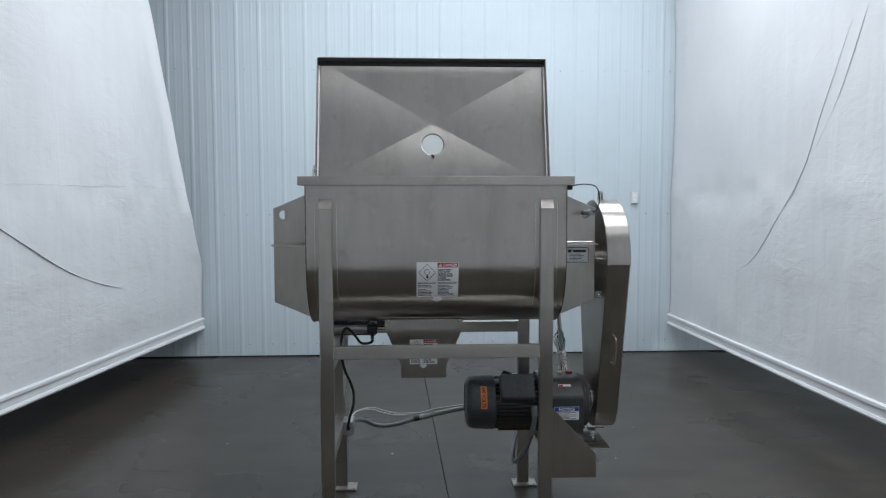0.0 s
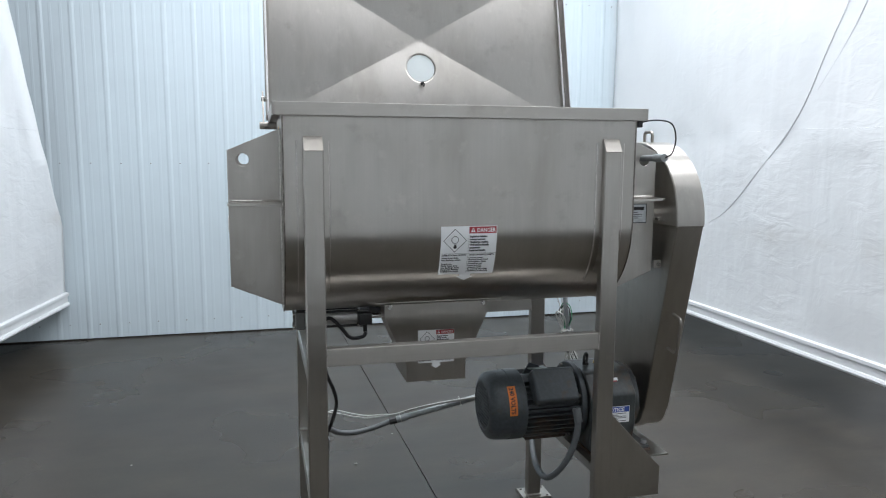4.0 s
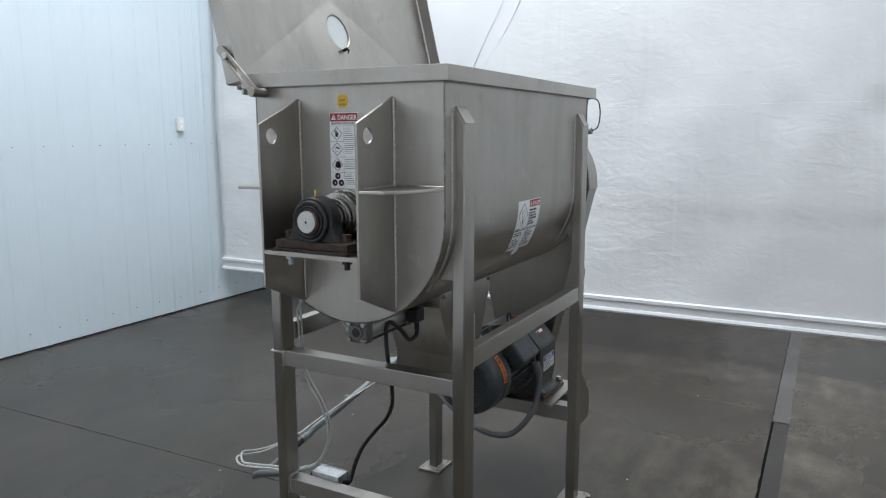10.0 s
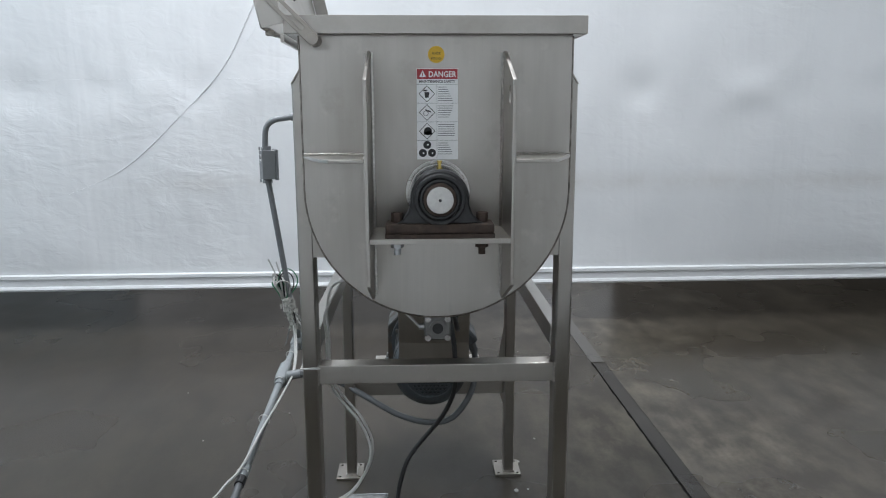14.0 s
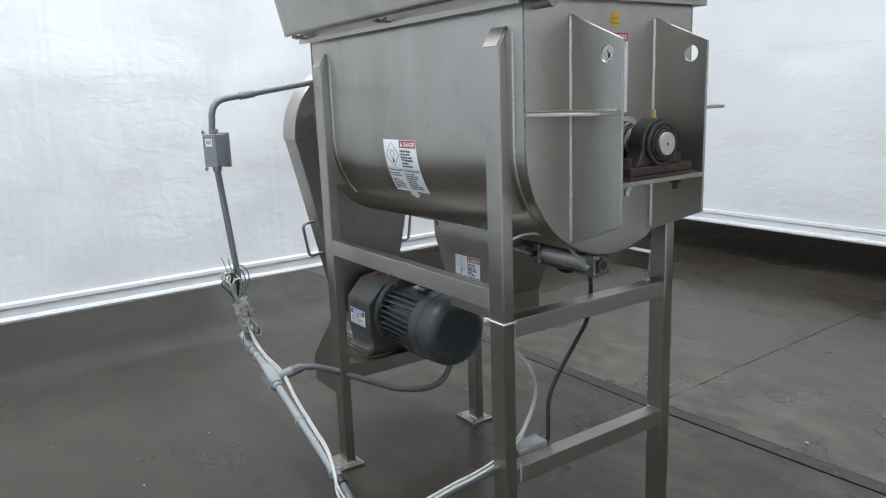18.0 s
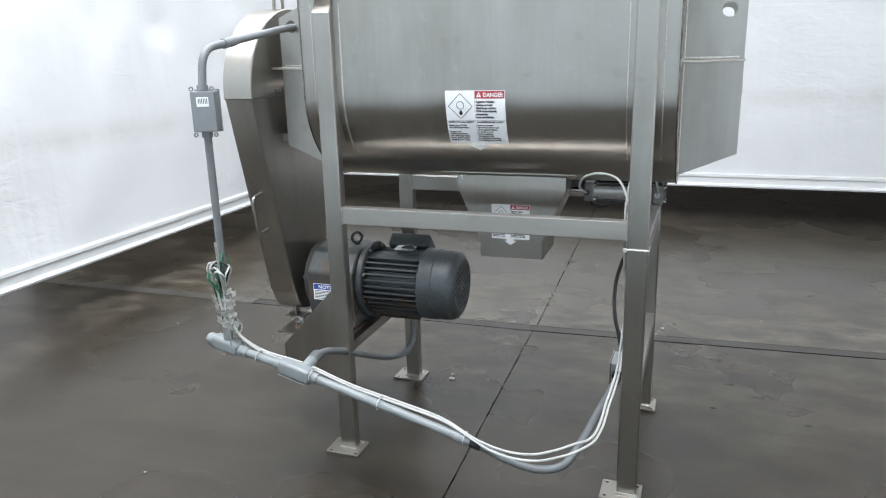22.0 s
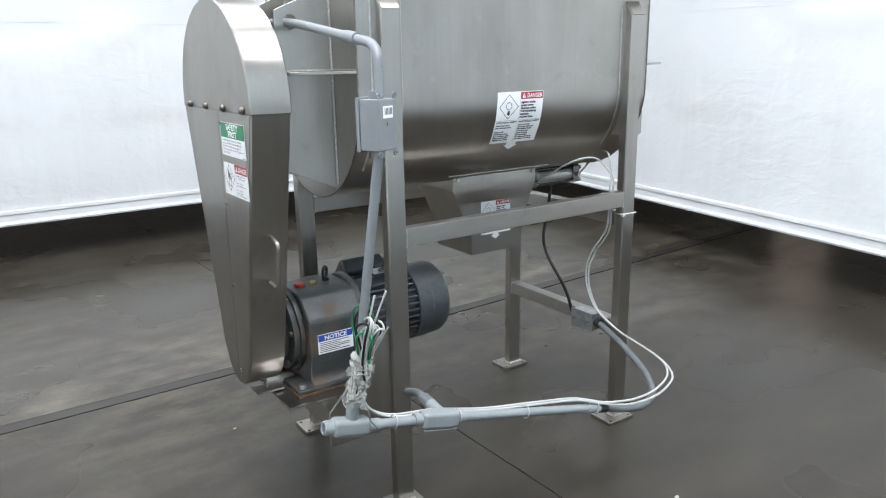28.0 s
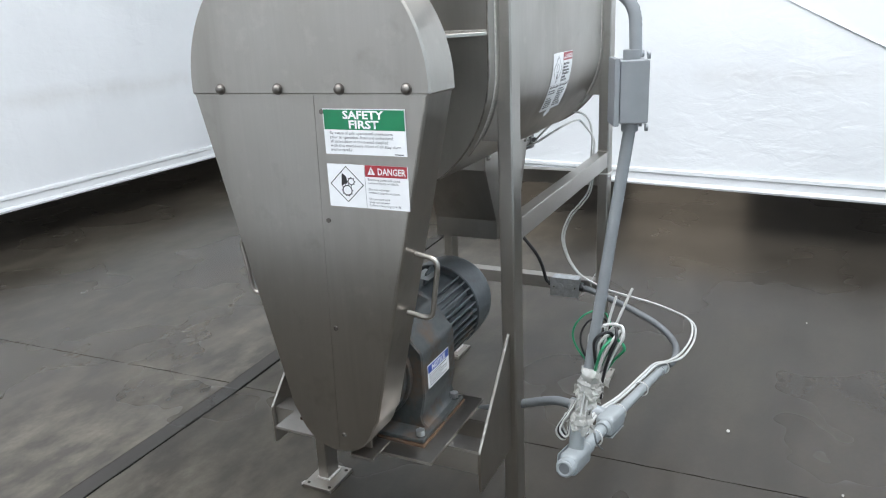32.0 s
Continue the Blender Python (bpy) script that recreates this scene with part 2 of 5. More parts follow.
FLOOR_N = concrete("sealed_concrete", (0.031, 0.0264, 0.0204), (0.046, 0.0391, 0.0300), (0.145, 0.130, 0.098), 0.9, gloss=0.25, sheen=0.34)
FLOOR_S = concrete("worn_concrete", (0.038, 0.0323, 0.0247), (0.056, 0.0477, 0.0363), (0.215, 0.192, 0.145), 1.0, sheen=0.52)
STRIP = concrete("filled_joint", (0.033, 0.0295, 0.0255), (0.042, 0.0375, 0.032), (0.040, 0.037, 0.032), 0.25, sheen=0.35)
STRIP_M = concrete("bright_joint_cover", (0.065, 0.061, 0.055), (0.095, 0.09, 0.08), (0.12, 0.113, 0.10), sheen=1.0)
OIL = plain("dark_oily_stain", (0.026, 0.024, 0.022), 0.25)
CRACK_DARK = plain("black_crack_shade", (0.007, 0.0066, 0.006), 0.9)
CRACK_DARK.node_tree.nodes["Principled BSDF"].inputs["Specular IOR Level"].default_value = 0.1
# Near-black stand-in for shade below the floor joints and at the wall foot.
GAP = plain("joint_shadow", (0.02, 0.019, 0.018), 0.8)


def curtain_material():
    """White vinyl: slow folds, fine crumples, a soiled band at waist height and faint blotches."""
    m, nt, b = material("white_vinyl_tarpaulin")
    soil, fold = noise_tex(nt, 0.7, 5), noise_tex(nt, 1.6, 2, 0.5, (1, 1, 0.7))
    crinkle = node(nt, "ShaderNodeTexNoise", Scale=7.5, Detail=2, Roughness=0.5, Distortion=1.3)
    nt.links.new(coords(nt, (1, 1, 1.5)), crinkle.inputs["Vector"])
    c = ramp(nt, soil, [(0.3, (0.665, 0.684, 0.69)), (0.6, (0.725, 0.744, 0.75))])
    sep = nt.nodes.new("ShaderNodeSeparateXYZ")
    nt.links.new(nt.nodes.new("ShaderNodeNewGeometry").outputs["Position"], sep.inputs[0])
    band = ramp(nt, remap(nt, sep.outputs[2], 0.6, 1.4, 0.0, 1.0), [(0.40, (0, 0, 0)), (0.54, (1, 1, 1)), (0.66, (0, 0, 0))])
    grime = mix(nt, 1.0, band, ramp(nt, noise_tex(nt, 1.1, 7, 0.7), [(0.42, (0, 0, 0)), (0.66, (0.36, 0.36, 0.36))]), "MULTIPLY")
    c = mix(nt, grime, c, (0.44, 0.415, 0.37))
    nt.links.new(c, b.inputs["Base Color"])
    b.inputs["Roughness"].default_value = 0.40
    add = nt.nodes.new("ShaderNodeMath")
    add.operation = "MULTIPLY_ADD"
    nt.links.new(crinkle.outputs["Fac"], add.inputs[0])
    add.inputs[1].default_value = 0.09
    nt.links.new(fold, add.inputs[2])
    crease = node(nt, "ShaderNodeTexNoise", Scale=1.0, Detail=3, Roughness=0.5, Distortion=0.5)
    nt.links.new(coords(nt, (3.2, 3.2, 0.45)), crease.inputs["Vector"])
    hang = nt.nodes.new("ShaderNodeMath")
    hang.operation = "MULTIPLY_ADD"
    hang.inputs[1].default_value = 0.40
    nt.links.new(crease.outputs["Fac"], hang.inputs[0])
    nt.links.new(add.outputs[0], hang.inputs[2])
    # Slanting crumples where the sheet was folded in storage
    turn = nt.nodes.new("ShaderNodeMapping")
    turn.inputs["Rotation"].default_value = (0.75, 0.75, 0.0)
    turn.inputs["Scale"].default_value = (5.0, 5.0, 12.0)
    nt.links.new(nt.nodes.new("ShaderNodeNewGeometry").outputs["Position"], turn.inputs["Vector"])
    crumple = node(nt, "ShaderNodeTexNoise", Scale=1.0, Detail=3, Roughness=0.55, Distortion=0.8)
    nt.links.new(turn.outputs[0], crumple.inputs["Vector"])
    where = remap(nt, noise_tex(nt, 0.9, 3, 0.5), 0.40, 0.62, 0.0, 0.30)
    amt = nt.nodes.new("ShaderNodeMath")
    amt.operation = "MULTIPLY_ADD"
    nt.links.new(crumple.outputs["Fac"], amt.inputs[0])
    nt.links.new(where, amt.inputs[1])
    nt.links.new(hang.outputs[0], amt.inputs[2])
    bump(nt, b, amt.outputs[0], 0.48, 0.05)
    return m


VINYL = curtain_material()
SPOT = plain("rusty_stain", (0.12, 0.085, 0.055), 0.6, 0, 0.4, 60)
STAIN = plain("yellowed_stain", (0.56, 0.535, 0.46), 0.45, 0, 0.1, 8)
HEM = plain("white_hem_rail", (0.75, 0.768, 0.772), 0.38, 0, 0.03, 6)
WALL_M = plain("pale_blue_white_wall_panel", (0.56, 0.648, 0.69), 0.45, 0.0, 0.02, 3)
DARK_W = plain("dim_plaster", (0.3, 0.29, 0.27), 0.8)
CEIL = plain("pale_ceiling", (0.5, 0.5, 0.5), 0.8)

# ---- mesh helpers ----
PLACE = {}


def empty(name, at, label, category, group="", kind=""):
    ob = new(name)
    ob.location = at
    ob.empty_display_size = 0.1
    PLACE[ob.name] = Vector(at)
    return tagged(ob, label, category, group, kind)


def part(name, bm, mat, parent=None, label="", sharp=35):
    """One mesh object from a bmesh in world places, with its origin in its own middle."""
    if bm.verts:
        los = [min(v.co[i] for v in bm.verts) for i in range(3)]
        his = [max(v.co[i] for v in bm.verts) for i in range(3)]
        mid = Vector([(a + b) / 2 for a, b in zip(los, his)])
    else:
        mid = Vector()
    bmesh.ops.translate(bm, verts=bm.verts, vec=-mid)
    me = bpy.data.meshes.new(name)
    bm.to_mesh(me)
    bm.free()
    for p in me.polygons:
        p.use_smooth = True
    me.set_sharp_from_angle(angle=radians(sharp))
    me.materials.append(mat)
    ob = new(name, me)
    PLACE[ob.name] = mid
    if parent:
        ob.parent = parent
        ob.location = mid - PLACE[parent.name]
    else:
        ob.location = mid
    if label:
        ob["label"] = label
    if sharp == 35 and len(me.polygons) < 3000:
        crisp = ob.modifiers.new("flat_faces", "WEIGHTED_NORMAL")
        crisp.keep_sharp, crisp.weight = True, 90
    return ob


def soften(bm, width, seg=2):
    if width:
        es = [e for e in bm.edges if len(e.link_faces) == 2 and e.calc_face_angle(0) > 0.6]
        bmesh.ops.bevel(bm, geom=es, offset=width, segments=seg, affect="EDGES", profile=0.5, clamp_overlap=True)
    return bm


def box(lo, hi, bevel=0.0, bm=None, seg=2):
    b = bmesh.new()
    bmesh.ops.create_cube(b, size=1.0)
    for v in b.verts:
        v.co = Vector([lo[i] + (v.co[i] + 0.5) * (hi[i] - lo[i]) for i in range(3)])
    soften(b, bevel, seg)
    return merge(bm, b)


def merge(bm, other):
    if bm is None:
        return other
    me = bpy.data.meshes.new("tmp")
    other.to_mesh(me)
    other.free()
    bm.from_mesh(me)
    bpy.data.meshes.remove(me)
    return bm


def moved(bm, m):
    bmesh.ops.transform(bm, matrix=m, verts=bm.verts)
    return bm


def cyl(p0, p1, r, seg=24, r2=None, bevel=0.0, bm=None):
    p0, p1 = Vector(p0), Vector(p1)
    b = bmesh.new()
    bmesh.ops.create_cone(b, cap_ends=True, segments=seg, radius1=r, radius2=r if r2 is None else r2, depth=(p1 - p0).length)
    soften(b, bevel)
    q = (p1 - p0).to_track_quat("Z", "Y").to_matrix().to_4x4()
    moved(b, Matrix.Translation((p0 + p1) / 2) @ q)
    return merge(bm, b)


def hexhead(p0, p1, r, bm=None):
    return cyl(p0, p1, r, 6, bm=bm, bevel=0.0008)


AX = {"x": (1, 2, 0), "y": (0, 2, 1), "z": (0, 1, 2)}


def circle(cx, cy, r, n=20, a0=0.0, a1=360.0):
    full = abs(a1 - a0) >= 360
    k = n if full else n + 1
    return [(cx + r * math.cos(radians(a0 + (a1 - a0) * i / n)), cy + r * math.sin(radians(a0 + (a1 - a0) * i / n))) for i in range(k)]


def flat_fill(loops):
    from mathutils.geometry import delaunay_2d_cdt
    pts, edges = [], []
    for lp in loops:
        o = len(pts)
        pts += [Vector(p) for p in lp]
        edges += [(o + i, o + (i + 1) % len(lp)) for i in range(len(lp))]
    vs, _, fs, *_ = delaunay_2d_cdt(pts, edges, [], 0, 1e-6)

    def inside(p, lp):
        c = False
        for i in range(len(lp)):
            (x1, y1), (x2, y2) = lp[i], lp[i - 1]
            if (y1 > p[1]) != (y2 > p[1]) and p[0] < (x2 - x1) * (p[1] - y1) / (y2 - y1) + x1:
                c = not c
        return c

    keep = []
    for f in fs:
        m = sum((vs[i] for i in f), Vector((0, 0))) / len(f)
        if inside(m, loops[0]) and not any(inside(m, h) for h in loops[1:]):
            keep.append(f)
    return [tuple(v) for v in vs], keep


def plate(poly, axis, lo, hi, holes=(), bevel=0.0, bm=None):
    """A flat plate of outline poly, with holes, from lo to hi along an axis."""
    i, j, k = AX[axis]
    vs, fs = flat_fill([poly, *holes])
    b = bmesh.new()

    def put(p, d):
        co = [0, 0, 0]
        co[i], co[j], co[k] = p[0], p[1], d
        return b.verts.new(co)

    A, B = [put(v, lo) for v in vs], [put(v, hi) for v in vs]
    for f in fs:
        b.faces.new([A[n] for n in f])
        b.faces.new([B[n] for n in reversed(f)])
    for e in [e for e in b.edges if len(e.link_faces) == 1 and e.verts[0] in set(A) and e.verts[1] in set(A)]:
        n0, n1 = A.index(e.verts[0]), A.index(e.verts[1])
        b.faces.new((A[n0], A[n1], B[n1], B[n0]))
    bmesh.ops.recalc_face_normals(b, faces=b.faces)
    if bevel:
        bmesh.ops.dissolve_limit(b, angle_limit=0.01, verts=b.verts, edges=b.edges)
        soften(b, bevel, 1)
    return merge(bm, b)


def spline(pts, per=8, closed=False):
    pts = [Vector(p) for p in pts]
    n, out = len(pts), []
    for i in range(n if closed else n - 1):
        if closed:
            p0, p1, p2, p3 = pts[i - 1], pts[i], pts[(i + 1) % n], pts[(i + 2) % n]
        else:
            p1, p2 = pts[i], pts[i + 1]
            p0, p3 = pts[max(0, i - 1)], pts[min(n - 1, i + 2)]
        for s in range(per):
            t = s / per
            out.append(0.5 * (2 * p1 + (p2 - p0) * t + (2 * p0 - 5 * p1 + 4 * p2 - p3) * t * t + (3 * p1 - p0 - 3 * p2 + p3) * t ** 3))
    if not closed:
        out.append(pts[-1])
    return out


def sweep(line, r, seg=10, closed=False, bm=None, squash=1.0):
    b = bmesh.new()
    line = [Vector(p) for p in line]
    n, rings, up = len(line), [], None
    for i, p in enumerate(line):
        d = (line[(i + 1) % n if closed else min(n - 1, i + 1)] - line[i - 1 if closed else max(0, i - 1)]).normalized()
        if up is None:
            up = d.orthogonal().normalized()
        up = (up - d * up.dot(d)).normalized()
        side = d.cross(up)
        rr = r[i] if isinstance(r, list) else r
        rings.append([b.verts.new(p + rr * (math.cos(a) * up + squash * math.sin(a) * side)) for a in (2 * math.pi * k / seg for k in range(seg))])
    for i in range(n if closed else n - 1):
        A, B = rings[i], rings[(i + 1) % n]
        for k in range(seg):
            b.faces.new((A[k], A[(k + 1) % seg], B[(k + 1) % seg], B[k]))
    if not closed:
        b.faces.new(rings[0])
        b.faces.new(rings[-1])
    bmesh.ops.recalc_face_normals(b, faces=b.faces)
    return merge(bm, b)


def tube(pts, r, seg=10, per=8, bm=None):
    return sweep(spline(pts, per), r, seg, bm=bm)


def bend(pts, rad, per=6):
    """A polyline whose corners are rounded by an arc of about rad."""
    pts = [Vector(p) for p in pts]
    out = [pts[0]]
    for a, b, c in zip(pts, pts[1:], pts[2:]):
        d1, d2 = (a - b).normalized(), (c - b).normalized()
        s = min(rad, (a - b).length * 0.49, (c - b).length * 0.49)
        p, q = b + d1 * s, b + d2 * s
        for i in range(per + 1):
            t = i / per
            out.append((1 - t) ** 2 * p + 2 * t * (1 - t) * b + t * t * q)
    out.append(pts[-1])
    return out


# ---- the room ----
WN = 7.5
floor = empty("floor", (0, 0, 0), "dark sealed concrete floor with saw-cut joints", "floor", kind="structure")
part("subfloor", box((-11, -9, -0.3), (12, 9.5, -0.19)), GAP, floor)


def strip_y(x):
    """North edge of the filled joint that crosses the floor."""
    return 2.668 + (0.008 if x > 0.55 else 0.055) * (x - 0.55)


def ragged(p, q, step, rough, seed):
    """Points along a broken concrete edge, with small chips, from p to q."""
    p, q = Vector(p), Vector(q)
    n = max(2, int((q - p).length / step))
    side = Vector((-(q - p).y, (q - p).x)).normalized()
    out = []
    for i in range(n + 1):
        c = p.lerp(q, i / n)
        chip = max(0.0, noise.noise((c.x * 9 + seed, c.y * 9, seed)) - 0.25) * 2.5
        w = 0 if i in (0, n) else rough * (noise.noise((c.x * 23, c.y * 23, seed)) + chip)
        out.append(tuple(c + side * w))
    return out


JN0, JN1 = (0.553, strip_y(0.553)), (0.37, 9.5)
JS0, JS1 = (0.547, strip_y(0.548) - 0.087), (0.98, -9.0)
G = 0.0022
far_w, far_e = (-11, strip_y(-11)), (12, strip_y(12))
slabs = (
    (FLOOR_N, [(-11, 9.5), far_w] + ragged(far_w, (-3.2, strip_y(-3.2)), 1.0, 0.0, 1)[1:-1] + ragged((-3.2, strip_y(-3.2)), (JN0[0] - G, JN0[1]), 0.04, 0.004, 2) + ragged((JN0[0] - G, JN0[1]), (JN1[0] - G, JN1[1]), 0.05, 0.0035, 3)[1:]),
    (FLOOR_N, [(12, 9.5)] + ragged((JN1[0] + G, JN1[1]), (JN0[0] + G, JN0[1]), 0.05, 0.0035, 4) + ragged((JN0[0] + G, JN0[1]), (3.6, strip_y(3.6)), 0.04, 0.004, 5)[1:] + [far_e]),
    (FLOOR_S, [(-11, -9)] + ragged((JS1[0] - G, JS1[1]), (JS0[0] - G, JS0[1]), 0.05, 0.004, 6) + [(-11, far_w[1] - 0.087)]),
    (FLOOR_S, ragged((JS0[0] + G, JS0[1]), (JS1[0] + G, JS1[1]), 0.05, 0.004, 7) + [(12, -9), (12, far_e[1] - 0.087)]),
)
for m, poly in slabs:
    part("slab", plate(poly, "z", -0.2, 0.0), m, floor)
cut = 2.29
part("joint_strip", plate([(-11, far_w[1] - 0.092), (0.55, JS0[1] - 0.004), (cut, strip_y(cut) - 0.092), (cut, strip_y(cut) - 0.0125), (0.62, strip_y(0.62) - 0.0125), (0.5, strip_y(0.5) - 0.0165), (-11, far_w[1] - 0.0165)], "z", -0.1, -0.0012), STRIP, floor, "dark filled floor joint")
part("joint_strip", plate([(cut + 0.006, strip_y(cut) - 0.0865), (12, far_e[1] - 0.0865), (12, far_e[1] - 0.003), (cut + 0.006, strip_y(cut) - 0.003)], "z", -0.1, 0.001), STRIP_M, floor, "bright metal joint cover")
# Black strip laid in the slot to paint the crack's shade.
part("crack_shade_strip", plate([(-11, far_w[1] - 0.016), (0.5, strip_y(0.5) - 0.016), (0.62, strip_y(0.62) - 0.012), (cut, strip_y(cut) - 0.012), (cut, strip_y(cut) + 0.001), (0.55, strip_y(0.55) + 0.001), (-11, far_w[1] + 0.001)], "z", -0.1, -0.0025), CRACK_DARK, floor, "black strip for the dark crack along the joint")
part("joint_filler", plate([(0.614, 0.47), (0.630, 0.47), (0.654, 0.0), (0.636, 0.0)], "z", -0.1, -0.0008), FLOOR_S, floor)


def wall_box(name, lo, hi, m, label):
    return tagged(part(name, box(lo, hi), m), label, "wall", kind="structure")


wall_box("wall_south", (-11, -9.2, 0), (12, -9, 5), DARK_W, "dim plastered wall far behind the tarpaulins")
wall_box("wall_west", (-11.2, -9, 0), (-11, 7.5, 5), DARK_W, "dim plastered side wall far behind the tarpaulin")
wall_box("wall_east", (12, -9, 0), (12.2, 7.5, 5), DARK_W, "dim plastered side wall behind the tarpaulin")
tagged(part("ceiling", box((-11.2, -9.2, 5.0), (12.2, 7.8, 5.1)), CEIL), "plain pale ceiling", "ceiling", kind="structure")

# North wall: ribbed metal sheets on a backing
north = empty("wall_north", (0, WN, 0), "pale blue-white ribbed metal wall", "wall", kind="structure")
part("backing", box((-11, WN + 0.03, 0), (12, WN + 0.25, 5.0)), DARK_W, north)
RIB = 0.2286


def wall_sheet(x0):
    """A sheet four ribs wide."""
    prof = []
    for k in range(4):
        a = x0 + k * RIB
        prof += [(a - 0.024, 0.0), (a - 0.009, -0.0042), (a + 0.009, -0.0042), (a + 0.024, 0.0)]
        for c in (0.076, 0.152):
            prof += [(a + c - 0.014, 0.0), (a + c - 0.006, -0.0009), (a + c + 0.006, -0.0009), (a + c + 0.014, 0.0)]
    prof.append((x0 + 4 * RIB - 0.018, 0.0))
    b = bmesh.new()
    rows = [[b.verts.new((x, WN + d, z)) for x, d in prof] for z in (0.012, 5.0)]
    for i in range(len(prof) - 1):
        b.faces.new((rows[0][i], rows[0][i + 1], rows[1][i + 1], rows[1][i]))
    return b


for k in range(-5, 9):
    part("wall_sheet", wall_sheet(0.245 + (4 * k - 3) * RIB - 0.05), WALL_M, north, sharp=3)
# Dark strip paints the shade where the wall sheets meet the floor.
part("wall_foot_shade", box((-11, WN + 0.004, 0.0), (12, WN + 0.03, 0.02)), GAP, north)
head = bpy.data.meshes.new("screw_head")
hb = hexhead((0, 0.003, 0), (0, -0.003, 0), 0.005)
hb.to_mesh(head)
hb.free()
head.materials.append(BOLT)
for k in range(-12, 16):
    for z in (0.13, 1.465, 2.925):
        sc = new("screw_head", head)
        sc.parent = north
        sc.location = Vector((0.245 + k * RIB + 0.03, WN - 0.002, z)) - PLACE[north.name]
outlet = empty("wall_outlet", (2.66, WN, 1.6), "small white duplex outlet plate on the ribbed wall", "outlet")
part("cover_plate", box((2.625, WN - 0.034, 1.575), (2.695, WN - 0.02, 1.69), 0.003), HEM, outlet)
part("box", box((2.632, WN - 0.02, 1.58), (2.688, WN + 0.002, 1.685)), HEM, outlet)
for z in (1.61, 1.655):
    part("socket", box((2.645, WN - 0.037, z - 0.014), (2.675, WN - 0.0335, z + 0.014), 0.002), LABEL_W, outlet)


# Hanging tarpaulins
def tarpaulin(name, a, b, top, label, lean=None, seed=0.0, cords=(), cord=0.0055, spots=()):
    """A white vinyl sheet hung between two floor points, with a stitched seam and a rail along its foot."""
    a, b = Vector((*a, 0)), Vector((*b, 0))
    d = (b - a).normalized()
    out = Vector((d.y, -d.x, 0))
    long = (b - a).length
    th = empty(name, (a + b) / 2 + Vector((0, 0, 0.3)), label, "curtain", "white tarpaulins round the machine")
    nu, nv = int(long / 0.05), int((top - 0.36) / 0.05)

    def at(u, z, h=0.0):
        if lean:
            u = min(u, long - lean(z)) if u > long * 0.97 else u * (long - lean(z)) / long
        w = 0.030 * noise.noise((u * 0.8 + seed, z * 0.5, seed)) + 0.013 * noise.noise((u * 2.3, z * 1.5 + seed, 3.1))
        w += 0.0045 * noise.noise((u * 9, z * 6 + seed, 7.7)) * (0.5 + noise.noise((u * 1.1 + 9, z * 1.1, seed)))
        sag = max(0.0, 1 - abs(z - 1.66) / 0.16)
        w += 0.034 * sag * noise.noise((u * 2.6 + 4 * seed, 0, 1.7)) + 0.008 * sag * noise.noise((u * 7.5 + seed, 0, 4.2))
        fade = min(1.0, max(0.0, (z - 0.40) / 0.25))
        return a + d * u + out * (w * fade + h) + Vector((0, 0, z))

    bm = bmesh.new()
    rows = [[bm.verts.new(at(long * i / nu, 0.38 + (top - 0.38) * j / nv)) for i in range(nu + 1)] for j in range(nv + 1)]
    for j in range(nv):
        for i in range(nu):
            bm.faces.new((rows[j][i], rows[j][i + 1], rows[j + 1][i + 1], rows[j + 1][i]))
    sheet = part("sheet", bm, VINYL, th, sharp=180)
    solid = sheet.modifiers.new("thickness", "SOLIDIFY")
    solid.thickness = 0.002
    seam = bmesh.new()
    for s in (1, -1):
        sweep([at(long * i / (nu * 2), 1.725 + 0.012 * noise.noise((i * 0.06, seed, 5)), 0.0012 * s) for i in range(nu * 2 + 1)], 0.0014, 6, bm=seam, squash=1)
    part("seam", seam, VINYL, th)
    # The foot rail: a channel with a round bead above and a lip below
    n = out.cross(Vector((0, 0, 1)))
    rail = bmesh.new()
    prof = [(-0.020, 0.305), (0.020, 0.305), (0.026, 0.318), (0.020, 0.333), (0.012, 0.338), (0.012, 0.385), (0.024, 0.392), (0.024, 0.412), (0.010, 0.420), (-0.010, 0.420), (-0.024, 0.412), (-0.024, 0.392), (-0.012, 0.385), (-0.012, 0.338), (-0.020, 0.333), (-0.026, 0.318)]
    e = long if not lean else long - lean(0.35)
    ends = [[rail.verts.new(a + d * u + out * p + Vector((0, 0, z))) for p, z in prof] for u in (0, e)]
    for i in range(len(prof)):
        k = (i + 1) % len(prof)
        rail.faces.new((ends[0][i], ends[0][k], ends[1][k], ends[1][i]))
    rail.faces.new(ends[0])
    rail.faces.new(ends[1])
    bmesh.ops.recalc_face_normals(rail, faces=rail.faces)
    part("foot_rail", rail, HEM, th, "white foot rail")
    for pts in cords:
        for side in (1, -1):
            line = spline([at(u, z, 0.004 * side) for u, z in pts], 10)
            k = len(line) - 1
            part("tie_cord", sweep(line, [cord * min(1, 6 * i / k + 0.1, 6 * (1 - i / k) + 0.1) for i in range(k + 1)], 8), VINYL, th)
    for u, z, r, m in spots:
        b = bmesh.new()
        mid = b.verts.new(at(u, z, 0.004))
        ring = [b.verts.new(at(u + r * q * math.cos(a), z + r * q * math.sin(a), 0.004)) for a, q in ((2 * math.pi * i / 18, 0.75 + 0.35 * noise.noise((i * 0.9, u, z))) for i in range(18))]
        for i in range(18):
            b.faces.new((mid, ring[i], ring[(i + 1) % 18]))
        part("stain", b, m, th, "rusty spot" if m == SPOT else "yellowed stain")
    return th


